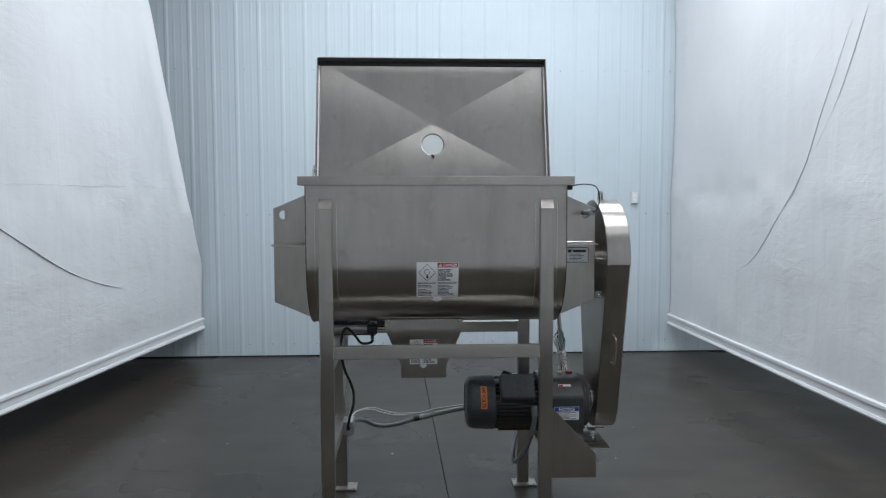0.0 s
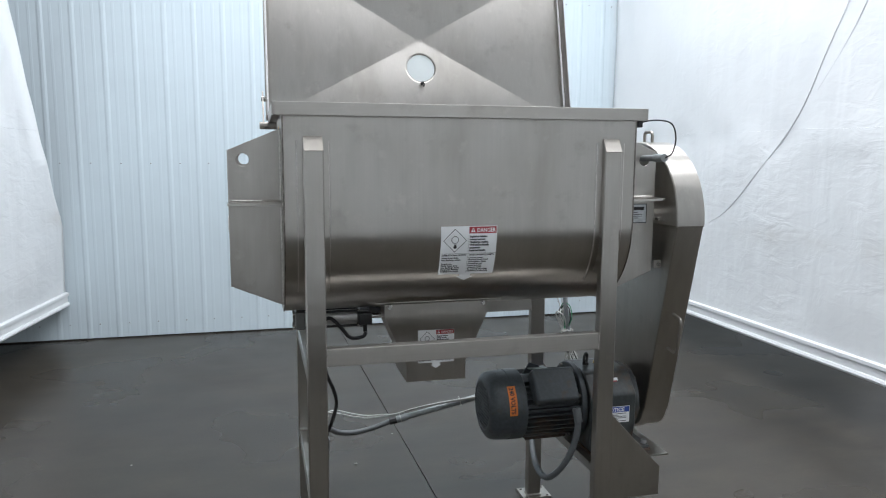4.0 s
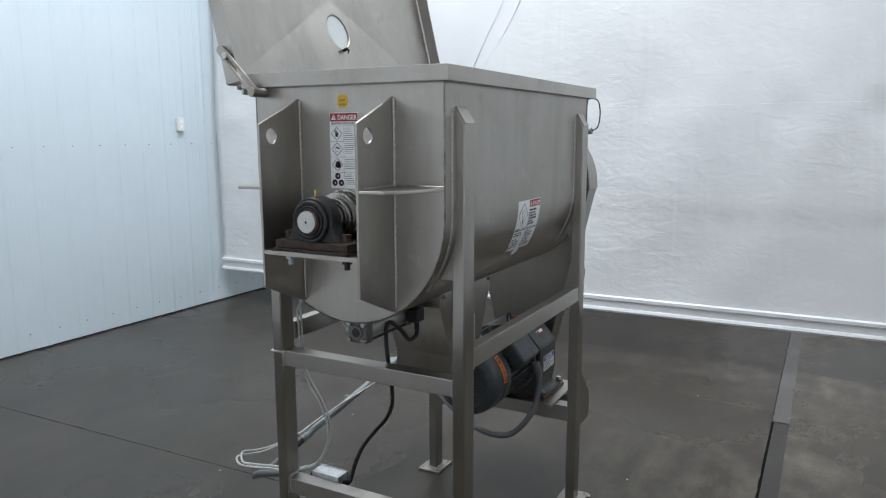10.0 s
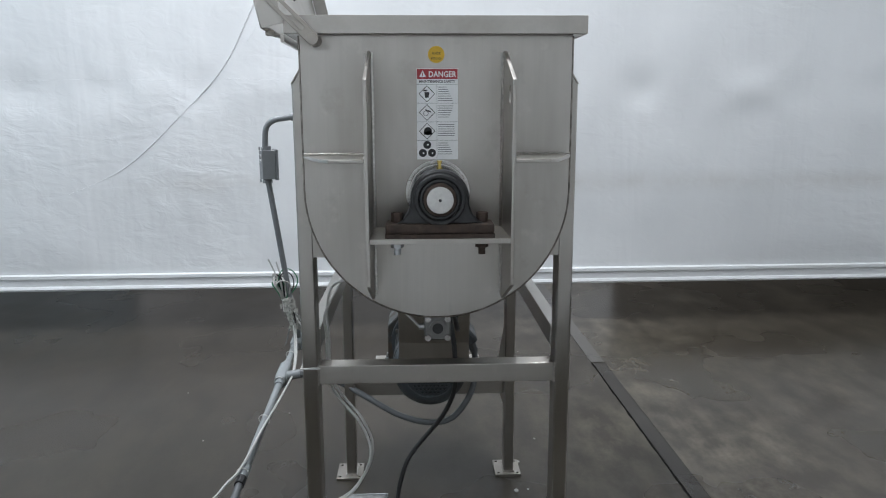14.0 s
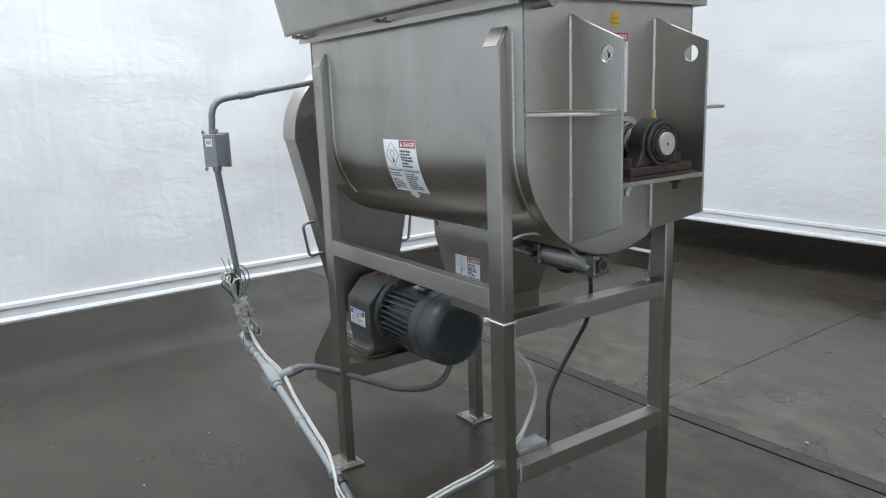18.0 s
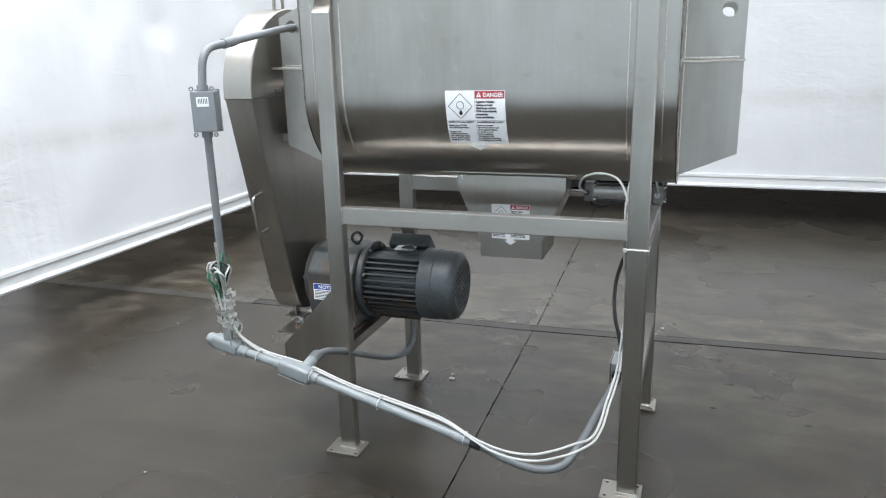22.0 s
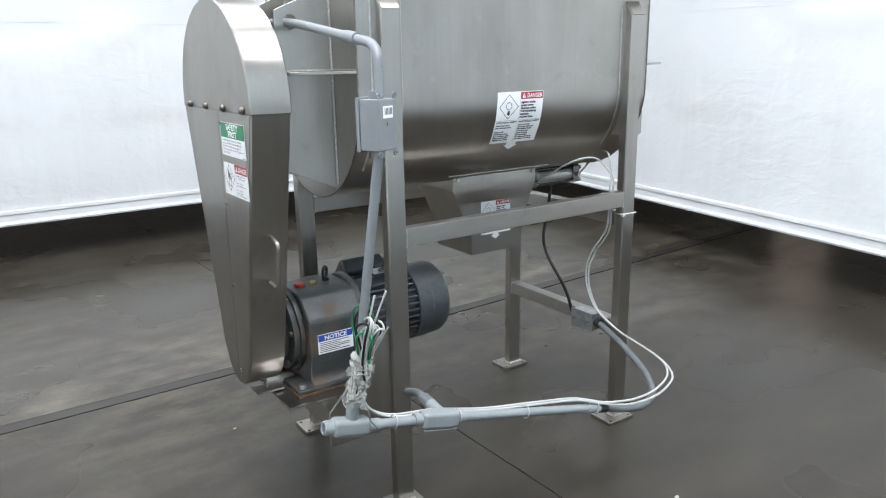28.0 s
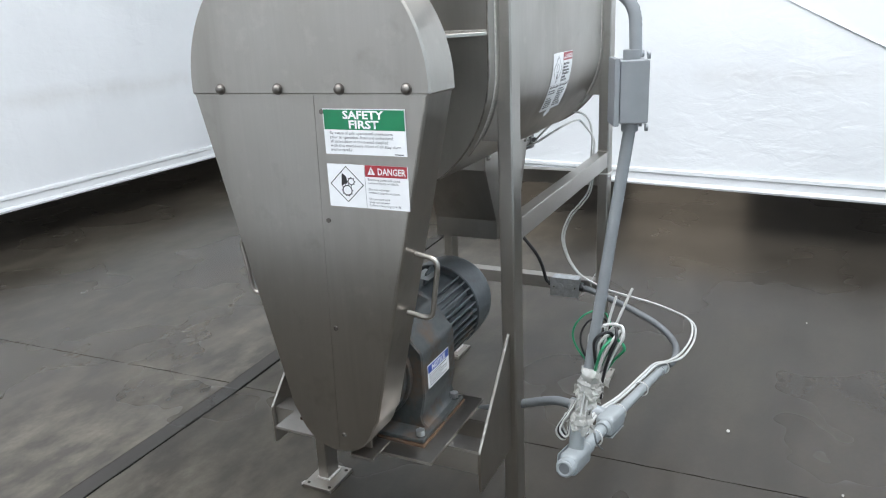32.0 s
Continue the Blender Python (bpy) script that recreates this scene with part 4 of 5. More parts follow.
part("rod", cyl((0.142, YC, 0.969), (0.20, YC, 0.969), 0.010, 16), CHROME, cyl_t)
part("mounting_bracket", box((0.146, YC - 0.03, 0.985), (0.186, YC + 0.03, 1.012), 0.002), CAST, cyl_t)
part("mounting_bracket", box((-0.12, YC - 0.03, 1.0035), (-0.09, YC + 0.03, 1.013), 0.002), CAST, cyl_t)
part("sensor", box((0.10, YC - 0.075, 0.952), (0.150, YC - 0.036, 0.996), 0.004), BLACK, cyl_t, "black sensor switch")
part("sensor_plug", cyl((0.125, YC - 0.06, 0.952), (0.125, YC - 0.06, 0.925), 0.008, 12), BLACK, cyl_t)

# ---- drive guard ----
guard = empty("drive_guard", (1.32, 3.716, 0.44), "tall stainless chain guard, rounded at the top", "guard")
GC, GR, GX0, GX1 = 3.718, 0.304, 1.255, 1.370


upper = [(GC + GR, 1.306)] + circle(GC, 1.318, GR, 40, 0, 180) + [(GC - GR, 1.306)]
part("upper_cover", plate(upper, "x", GX0, GX1 + 0.002, bevel=0.004), STEEL_V, guard, "rounded upper cover")
body = [(GC + GR - 0.003, 1.314), (GC - GR + 0.003, 1.314), (GC - 0.122, 0.545)] + circle(GC, 0.552, 0.113, 14, 196, 344) + [(GC + 0.122, 0.545)]
half_l = [(GC - GR + 0.011, 1.3045), (GC - 0.114, 0.545)] + [p for p in circle(GC, 0.552, 0.104, 14, 196, 344) if p[0] < 3.718] + [(3.7235, 0.4495), (3.7475, 1.3045)]
half_r = [(GC + GR - 0.011, 1.3045), (3.7505, 1.3045), (3.7265, 0.4495)] + [p for p in circle(GC, 0.552, 0.104, 14, 196, 344) if p[0] > 3.729] + [(GC + 0.114, 0.545)]
part("lower_cover", plate(body, "x", GX0 + 0.003, GX1, bevel=0.004), STEEL_V, guard)
part("side_panel", plate(half_l, "x", GX1 - 0.001, GX1 + 0.0014), STEEL_V, guard)
part("access_panel", plate(half_r, "x", GX1 - 0.001, GX1 + 0.0014), STEEL_V, guard, "screwed access panel")
for i in range(4):
    y = 3.502 + i * 0.1563
    b = cyl((GX1 + 0.002, y, 1.3185), (GX1 + 0.005, y, 1.3185), 0.0125, 18, bevel=0.001)
    bmesh.ops.create_uvsphere(b, u_segments=14, v_segments=8, radius=0.0105, matrix=Matrix.Translation((GX1 + 0.006, y, 1.3185)))
    part("dome_bolt", b, BOLT, guard)
for y, z in ((3.765, 1.272), (3.757, 1.035), (3.748, 0.775), (3.742, 0.492)):
    part("small_bolt", hexhead((GX1, y, z), (GX1 + 0.004, y, z), 0.006), BOLT, guard)
for s in (-1, 1):
    y0 = GC + s * (0.122 + (0.885 - 0.545) * (GR - 0.122) / 0.76)
    pts = bend([(1.312, y0 + s * 0.012, 0.957), (1.312, y0 + s * 0.070, 0.948), (1.312, y0 + s * 0.048, 0.805), (1.312, y0 - s * 0.014, 0.814)], 0.022)
    hd = sweep(pts, 0.0062, 12)
    part("grab_handle", hd, STEEL_D, guard)
ph = sweep(bend([(1.30, 3.695, 1.606), (1.30, 3.695, 1.662), (1.30, 3.755, 1.662), (1.30, 3.755, 1.606)], 0.016), 0.0062, 12)
part("lift_handle", ph, STEEL_D, guard)
tab = box((1.255, 3.735, 0.415), (1.345, 3.80, 0.421), 0.001)
box((1.30, 3.742, 0.4215), (1.306, 3.775, 0.452), 0.001, tab)
part("support_tab", tab, STEEL_D, guard)
part("support_bolt", hexhead((1.306, 3.758, 0.437), (1.318, 3.758, 0.437), 0.008), CHROME, guard)
for y in (3.532, 3.853):
    br = box((1.224, y - 0.018, 1.140), (1.2545, y - 0.010, 1.170), 0.001)
    part("guard_bracket", br, STEEL_D, guard)
    part("bracket_bolt", hexhead((1.243, y - 0.018 , 1.155), (1.243, y - 0.026, 1.155), 0.008), CHROME, guard)
for y, z in ((3.52, 1.328), (3.87, 1.328), (3.545, 1.33)):
    part("guard_stud", cyl((1.235, y, z), (1.2625, y, z), 0.0065, 10), CHROME, guard)

# ---- gear motor ----
motor = empty("gear_motor", (1.0, YC, 0.4095), "blue-grey electric gear motor with cooling ribs", "motor")
MZ = 0.578
MY = 3.698


def ring_x(prof, seg=48):
    """A turned body round the motor's axis from (x, radius) steps."""
    b = bmesh.new()
    rows = [[b.verts.new((x, MY + r * math.cos(2 * math.pi * k / seg), MZ + r * math.sin(2 * math.pi * k / seg))) for k in range(seg)] for x, r in prof]
    for A, B in zip(rows, rows[1:]):
        for k in range(seg):
            b.faces.new((A[k], A[(k + 1) % seg], B[(k + 1) % seg], B[k]))
    bmesh.ops.recalc_face_normals(b, faces=b.faces)
    return b


part("fan_cover", ring_x([(0.606, 0.092), (0.600, 0.094), (0.599, 0.100), (0.603, 0.112), (0.614, 0.128), (0.630, 0.1345), (0.655, 0.1370), (0.686, 0.1370), (0.688, 0.1395), (0.741, 0.1395), (0.744, 0.136), (0.744, 0.118)]), PAINT, motor, "smooth blue-grey fan cover")
grate = plate(circle(MY, MZ, 0.099, 48), "x", 0.603, 0.6055,
              holes=[circle(MY + (i + 0.5 * (j % 2)) * 0.0145, MZ + j * 0.0128, 0.0052, 6) for i in range(-7, 8) for j in range(-7, 8)
                     if 0.017 < math.hypot((i + 0.5 * (j % 2)) * 0.0145, j * 0.0128) < 0.088])
part("fan_grate", grate, PAINT, motor, "perforated fan grate")
# Dark disc paints the shade seen through the grate holes.
part("fan_shade_disc", cyl((0.625, MY, MZ), (0.64, MY, MZ), 0.115, 32), FAN_SHADE, motor)
part("stator", ring_x([(0.735, 0.0), (0.735, 0.114), (0.985, 0.114), (0.985, 0.0)]), PAINT, motor)
fin = box((0.748, -0.0028, 0.112), (0.962, 0.0028, 0.137), 0.0012)
for k in range(36):
    a = 10 * k + 5
    if 60 < a < 118:
        continue
    f = fin.copy()
    moved(f, Matrix.Translation((0, MY, MZ)) @ Matrix.Rotation(radians(a - 90), 4, "X"))
    part("cooling_rib", f, PAINT_R if 190 < a < 350 else PAINT, motor)
fin.free()
part("motor_flange", ring_x([(0.962, 0.118), (0.962, 0.148), (0.966, 0.153), (0.984, 0.153), (0.988, 0.150), (0.988, 0.118)]), PAINT, motor)
for k in range(8):
    a = radians(45 * k + 22)
    part("flange_bolt", hexhead((0.962, MY + 0.139 * math.cos(a), MZ + 0.139 * math.sin(a)), (0.952, MY + 0.139 * math.cos(a), MZ + 0.139 * math.sin(a)), 0.008), BOLT, motor)
# Terminal box on the front flank of the motor
tb = box((0.763, -0.068, -0.001), (0.936, 0.068, 0.064), 0.013, seg=3)
moved(tb, Matrix.Translation((0, MY, MZ)) @ Matrix.Rotation(radians(51), 4, "X") @ Matrix.Translation((0, 0, 0.127)))
part("terminal_box", tb, PAINT, motor, "rounded terminal box")
tn = box((0.81, -0.045, 0.10), (0.92, 0.045, 0.125), 0.003)
moved(tn, Matrix.Translation((0, MY, MZ)) @ Matrix.Rotation(radians(51), 4, "X"))
part("terminal_neck", tn, PAINT, motor)
npl = box((0.79, -0.030, 0.1375), (0.868, 0.020, 0.1395), 0.0005)
moved(npl, Matrix.Translation((0, MY, MZ)) @ Matrix.Rotation(radians(-6), 4, "X"))
part("data_plate", npl, ZINC, motor, "small bright data plate")
lg_ = plate([(0.77, 0.0), (0.86, 0.0), (0.84, 0.03), (0.80, 0.045)], "y", MY + 0.010, MY + 0.016)
moved(lg_, Matrix.Translation((0, 0, MZ + 0.115)))
part("lifting_lug", lg_, PAINT, motor)
rust_b = box((0.765, MY - 0.05, MZ - 0.141), (0.94, MY + 0.05, MZ - 0.112), 0.004)
part("motor_foot_pad", rust_b, RUST, motor, "rust-stained pad below the ribs")
# Gear housing: eight-sided case on a spread foot
gb = bmesh.new()
half = [(0.060, 0.140), (0.094, 0.135), (0.112, 0.124), (0.161, 0.072), (0.169, 0.064), (0.172, 0.050), (0.172, -0.062), (0.166, -0.092), (0.160, -0.118), (0.164, -0.136), (0.176, -0.148), (0.193, -0.152), (0.193, -0.162)]
case = half + [(-y, z) for y, z in reversed(half)]
plate([(MY + y * 0.98, MZ + z) for y, z in case], "x", 0.989, 1.182, bevel=0.004, bm=gb)
part("gear_case", gb, PAINT_R, motor, "blue-grey gear case, worn and rusty on top")
for x0, x1, k in ((1.1825, 1.200, 0.140), (1.200, 1.220, 0.132), (1.220, 1.238, 0.095)):
    part("case_cover", cyl((x0, MY, MZ), (x1, MY, MZ), k, 48, bevel=0.003), PAINT_R, motor)
part("output_hub", cyl((1.238, MY, MZ), (1.256, MY, MZ), 0.040, 28, bevel=0.003), CAST, motor)
part("output_collar", cyl((1.250, MY, MZ), (1.2615, MY, MZ), 0.052, 32, bevel=0.002), CHROME, motor)
for k in range(6):
    a = radians(60 * k + 10)
    part("cover_bolt", hexhead((1.220, MY + 0.116 * math.cos(a), MZ + 0.116 * math.sin(a)), (1.229, MY + 0.116 * math.cos(a), MZ + 0.116 * math.sin(a)), 0.009), BOLT, motor)
for sg in (-1, 1):
    part("case_foot", box((0.989, min(MY + sg * 0.055, MY + sg * 0.189), 0.418), (1.238, max(MY + sg * 0.055, MY + sg * 0.189), 0.430), 0.004), PAINT_R, motor, "rusty bolted foot")
    part("case_foot_edge", box((0.986, min(MY + sg * 0.053, MY + sg * 0.192), 0.4095), (1.241, max(MY + sg * 0.053, MY + sg * 0.192), 0.4175), 0.001), FOOT_R, motor, "rusty foot edge")
    for x in (1.012, 1.220):
        part("foot_bolt", hexhead((x, MY + sg * 0.172, 0.4325), (x, MY + sg * 0.172, 0.447), 0.0125), ZINC, motor)
part("filler_cap", cyl((1.142, MY + 0.015, MZ + 0.139), (1.142, MY + 0.015, MZ + 0.152), 0.018, 18, bevel=0.002), RED, motor, "red filler cap")
part("breather", cyl((1.092, MY + 0.01, MZ + 0.139), (1.092, MY + 0.01, MZ + 0.147), 0.013, 6), BRASS, motor)
eye_b = bmesh.new()
sweep([(1.041 + 0.014 * math.cos(a), MY + 0.015 * math.cos(a), MZ + 0.166 + 0.0205 * math.sin(a)) for a in (2 * math.pi * i / 28 for i in range(28))], 0.0055, 10, closed=True, bm=eye_b)
cyl((1.041, MY, MZ + 0.138), (1.041, MY, MZ + 0.148), 0.013, 14, bm=eye_b)
part("eye_bolt", eye_b, CAST, motor, "dark lifting eye")

# ---- labels ----
TEXTS = {}


def letters(s, size, bold=0.0):
    """Triangles of a line of the built-in font: points about its left end, and faces."""
    key = (s, size, bold)
    if key not in TEXTS:
        c = bpy.data.curves.new("line", "FONT")
        c.body, c.size, c.resolution_u, c.offset = s, size, 2, bold * size
        o = new("line", c)
        me = bpy.data.meshes.new_from_object(o.evaluated_get(bpy.context.evaluated_depsgraph_get()))
        pts = [(v.co.x, v.co.y) for v in me.vertices]
        fcs = [tuple(p.vertices) for p in me.polygons]
        wide = max([p[0] for p in pts], default=0)
        TEXTS[key] = (pts, fcs, wide)
        bpy.data.objects.remove(o)
        bpy.data.curves.remove(c)
        bpy.data.meshes.remove(me)
    return TEXTS[key]


def label(parent, at, w, h, items, name="warning_label", note="", back=LABEL_W, step=0.012, ustep=0.05):
    """A printed sticker: at(u, v, rise) gives places; u runs right and v down from its top left corner."""

    def sheet(u0, v0, u1, v1, rise, bm):
        nu, nv = max(1, int((u1 - u0) / ustep)), max(1, int(abs(v1 - v0) / step))
        g = [[bm.verts.new(at(u0 + (u1 - u0) * i / nu, v0 + (v1 - v0) * j / nv, rise)) for i in range(nu + 1)] for j in range(nv + 1)]
        for j in range(nv):
            for i in range(nu):
                bm.faces.new((g[j][i], g[j][i + 1], g[j + 1][i + 1], g[j + 1][i]))

    def fill(loops, rise, bm):
        vs, fs = flat_fill(loops)
        V = [bm.verts.new(at(x, y, rise)) for x, y in vs]
        for f in fs:
            bm.faces.new([V[i] for i in f])

    base = bmesh.new()
    if back:
        sheet(0, 0, w, h, 0.0012, base)
        sheet(0, 0, w, h, 0.0004, base)
    groups = {}
    for kind, mat, rise, *a in items:
        bm = groups.setdefault((mat.name, kind == "text"), (bmesh.new(), mat))[0]
        if kind == "rect":
            sheet(*a, 0.0012 + rise, bm)
        elif kind == "fill":
            fill(a[0], 0.0012 + rise, bm)
        elif kind == "text":
            s, u, v, size, align, bold, fit = a
            pts, fcs, wide = letters(s, size, bold)
            k = 1.0 if not fit else fit / max(wide, 1e-6)
            o = u - (wide * k / 2 if align == "c" else 0)
            V = [bm.verts.new(at(o + x * k, v - y, 0.0012 + rise)) for x, y in pts]
            for f in fcs:
                if len(set(f)) > 2:
                    try:
                        bm.faces.new([V[i] for i in f])
                    except ValueError:
                        pass
    if back:
        top = part(name, base, back, parent, note, sharp=180)
    else:
        base.free()
        top = parent
    for (mn, istext), (bm, mat) in groups.items():
        bmesh.ops.recalc_face_normals(bm, faces=bm.faces)
        part("lettering" if istext else "print", bm, mat, top, sharp=180)
    return top


def diamond(cx, cy, r, line, mat):
    def loop(q):
        c = [(cx, cy - q), (cx + q, cy), (cx, cy + q), (cx - q, cy)]
        return [(a[0] + (b[0] - a[0]) * k / 8, a[1] + (b[1] - a[1]) * k / 8) for a, b in zip(c, c[1:] + c[:1]) for k in range(8)]

    o, i = loop(r), loop(r - line)
    return ("fill", mat, 0.0004, [o, i])


def ringshape(cx, cy, r, line, mat, n=20):
    return ("fill", mat, 0.0004, [circle(cx, cy, r, n), circle(cx, cy, r - line, n)])


def disc(cx, cy, r, mat, n=18, rise=0.0004):
    return ("fill", mat, rise, [circle(cx, cy, r, n)])


def danger(u0, v0, u1, v1, size):
    """The red heading with its triangle and word."""
    m = (v0 + v1) / 2
    t = (v1 - v0) * 0.36
    x = u0 + t * 1.6
    return [("rect", LABEL_R, 0.0003, u0, v0, u1, v1),
            ("fill", LABEL_W, 0.0006, [[(x - t, m + t * 0.85), (x + t, m + t * 0.85), (x, m - t)]]),
            ("rect", LABEL_R, 0.0008, x - t * 0.12, m - t * 0.4, x + t * 0.12, m + t * 0.55),
            ("text", LABEL_W, 0.0006, "DANGER", (x + t * 1.3 + u1) / 2, m + size * 0.36, size, "c", 0.02, (u1 - x - t * 1.3) * 0.92)]


def trough_label(parent, at, s=1.0):
    """Two-column agitator warning; s scales it."""
    it = danger(0.098 * s, 0.002 * s, 0.194 * s, 0.025 * s, 0.019 * s)
    it += [diamond(0.049 * s, 0.049 * s, 0.041 * s, 0.0024 * s, LABEL_K), ringshape(0.049 * s, 0.046 * s, 0.013 * s, 0.002 * s, LABEL_K),
           disc(0.050 * s, 0.071 * s, 0.006 * s, LABEL_K, 10), ("rect", LABEL_K, 0.0004, 0.046 * s, 0.062 * s, 0.054 * s, 0.066 * s)]
    it += [("rect", LABEL_K, 0.0003, 0.0 * s, 0.0945 * s, 0.196 * s, 0.0952 * s), ("rect", LABEL_K, 0.0003, 0.0968 * s, 0.002 * s, 0.0974 * s, 0.175 * s)]
    for i, t in enumerate(("Agitator blades", "sweep across", "discharge outlet.", "Will immediately", "amputate", "inserted limbs.")):
        it.append(("text", LABEL_K, 0.0004, t, 0.1005 * s, (0.0385 + i * 0.0098) * s, 0.0100 * s, "l", 0.055, 0))
    it += [("text", LABEL_K, 0.0004, "OPERATIONAL SAFETY", 0.049 * s, 0.1035 * s, 0.0080 * s, "c", 0.045, 0.088 * s),
           ("text", LABEL_K, 0.0004, "MAINTENANCE SAFETY", 0.147 * s, 0.1035 * s, 0.0080 * s, "c", 0.045, 0.090 * s)]
    for i, t in enumerate(("Never insert limbs", "into discharge outlet.", "", "Drag-in risk.", "Never insert tools", "into discharge outlet.", "Never grab material", "dangling from outlet.")):
        if t:
            it.append(("text", LABEL_K, 0.0004, t, 0.006 * s, (0.114 + i * 0.0076) * s, 0.0078 * s, "l", 0.045, 0))
    for i, t in enumerate(("Lock out power", "disconnect switch and", "allow agitator blades", "to come to rest", "before entering", "discharge outlet", "for cleaning, inspecting,", "lubricating, or servicing.")):
        it.append(("text", LABEL_K, 0.0004, t, 0.1005 * s, (0.114 + i * 0.0076) * s, 0.0078 * s, "l", 0.045, 0))
    it.append(("fill", LABEL_W, -0.0006, [[(0.077 * s, 0.177 * s), (0.117 * s, 0.177 * s), (0.117 * s, 0.189 * s), (0.129 * s, 0.189 * s), (0.097 * s, 0.209 * s), (0.065 * s, 0.189 * s), (0.077 * s, 0.189 * s)]]))
    return label(parent, at, 0.196 * s, 0.178 * s, it, note="white and red agitator warning label with a downward arrow")


def shell_at(u0, side):
    """On the trough's flank: along x, and down along the bend from height 1.333."""

    def at(u, v, rise):
        x = u0 + u if side < 0 else u0 - u
        v -= 0.003
        if v < 0:
            return Vector((x, YC + side * (R + rise), ZC - v))
        t = v / R
        return Vector((x, YC + side * (R + rise) * math.cos(t), ZC - (R + rise) * math.sin(t)))

    return at


trough_label(mixer, shell_at(0.346, -1))
trough_label(mixer, shell_at(0.543, 1))
trough_label(chute, lambda u, v, d: Vector((0.313 + u, 3.583 - d, 0.929 - v)), 0.70)
trough_label(chute, lambda u, v, d: Vector((0.452 - u, 3.803 + d, 0.929 - v)), 0.70)

# End plate: tall warning and a round yellow sticker
it = danger(0.001, 0.001, 0.0965, 0.024, 0.019)
it += [("text", LABEL_K, 0.0004, "MAINTENANCE SAFETY", 0.0485, 0.0325, 0.0085, "c", 0.02, 0.085)]
for k in range(4):
    y0 = 0.036 + k * 0.0435
    it.append(("rect", LABEL_K, 0.0003, 0.0, y0, 0.0975, y0 + 0.0006))
    if k < 3:
        it += [diamond(0.024, y0 + 0.022, 0.0195, 0.002, LABEL_K)]
        it += [[("fill", LABEL_K, 0.0004, [[(0.018, y0 + 0.018), (0.030, y0 + 0.018), (0.028, y0 + 0.031), (0.020, y0 + 0.031)]]), ("rect", LABEL_K, 0.0004, 0.015, y0 + 0.013, 0.025, y0 + 0.016)],
               [ringshape(0.0215, y0 + 0.024, 0.006, 0.001, LABEL_K), ("fill", LABEL_K, 0.0004, [[(0.020, y0 + 0.014), (0.034, y0 + 0.019), (0.033, y0 + 0.022), (0.020, y0 + 0.017)]])],
               [disc(0.026, y0 + 0.022, 0.0095, LABEL_K), ("rect", LABEL_K, 0.0004, 0.0165, y0 + 0.022, 0.0355, y0 + 0.030)]][k]
    else:
        it += [disc(0.024, y0 + 0.011, 0.0095, LABEL_K), disc(0.0135, y0 + 0.030, 0.0095, LABEL_K), disc(0.0355, y0 + 0.030, 0.0095, LABEL_K),
               disc(0.0255, y0 + 0.0105, 0.0022, LABEL_W, 12, 0.0007), disc(0.015, y0 + 0.0305, 0.002, LABEL_W, 12, 0.0007), disc(0.0365, y0 + 0.0305, 0.002, LABEL_W, 12, 0.0007)]
    for r in range(7 if k == 0 else 6):
        it.append(("rect", LABEL_K, 0.0004, 0.050, y0 + 0.006 + r * 0.0052, 0.050 + 0.020 + 0.020 * abs(math.sin(3 * r + k)), y0 + 0.0071 + r * 0.0052))
it.append(("rect", LABEL_K, 0.0003, 0.0470, 0.036, 0.0475, 0.210))
label(mixer, lambda u, v, d: Vector((X0 - d, 3.7415 - u, 1.614 - v)), 0.0975, 0.212, it, note="tall white maintenance warning label with a red heading")
it = [disc(0.0195, 0.0195, 0.0195, LABEL_Y, 32, -0.0006), ("text", LABEL_K, 0.0004, "BLADE", 0.0195, 0.0195, 0.008, "c", 0.01, 0.02), ("text", LABEL_K, 0.0004, "ROTATION", 0.0195, 0.031, 0.007, "c", 0.01, 0.024)]
yl = part("rotation_sticker", plate(circle(3.695, 1.646, 0.0195, 32), "x", X0 - 0.0012, X0 - 0.0003), LABEL_Y, mixer, "round yellow rotation sticker")
label(yl, lambda u, v, d: Vector((X0 - 0.0003 - d, 3.7145 - u, 1.6655 - v)), 0.039, 0.039, it[1:], back=None)

# Guard labels
it = [("rect", LABEL_G, 0.0003, 0.002, 0.002, 0.194, 0.046), ("text", LABEL_W, 0.0006, "SAFETY", 0.098, 0.0215, 0.0245, "c", 0.03, 0.098), ("text", LABEL_W, 0.0006, "FIRST", 0.098, 0.0425, 0.0245, "c", 0.03, 0.073)]
for i, t in enumerate(("Be aware of safe operational procedures", "prior to operation. Read and understand", "all instructions in the manual supplied", "with this machinery. Most of all stay alert", "and be careful.")):
    it.append(("text", LABEL_K, 0.0004, t, 0.014, 0.0565 + i * 0.0093, 0.0092, "l", 0.0, 0.168 if i == 3 else 0))
it.append(("rect", LABEL_K, 0.0004, 0.168, 0.0965, 0.188, 0.0985))
label(guard, lambda u, v, d: Vector((GX1 + 0.0018 + d, 3.768 + u, 1.279 - v * 0.94)), 0.196, 0.101, it, note="green and white safety notice")
it = danger(0.094, 0.0, 0.194, 0.026, 0.021)
it += [diamond(0.047, 0.046, 0.042, 0.0026, LABEL_K), ringshape(0.047, 0.060, 0.0125, 0.0025, LABEL_K, 16), ringshape(0.058, 0.039, 0.0085, 0.0022, LABEL_K, 14)]
for cx, cy, r, n in ((0.047, 0.060, 0.0125, 10), (0.058, 0.039, 0.0085, 8)):
    for k in range(n):
        a = 2 * math.pi * k / n
        it.append(disc(cx + (r + 0.0006) * math.cos(a), cy + (r + 0.0006) * math.sin(a), 0.0016, LABEL_K, 6))
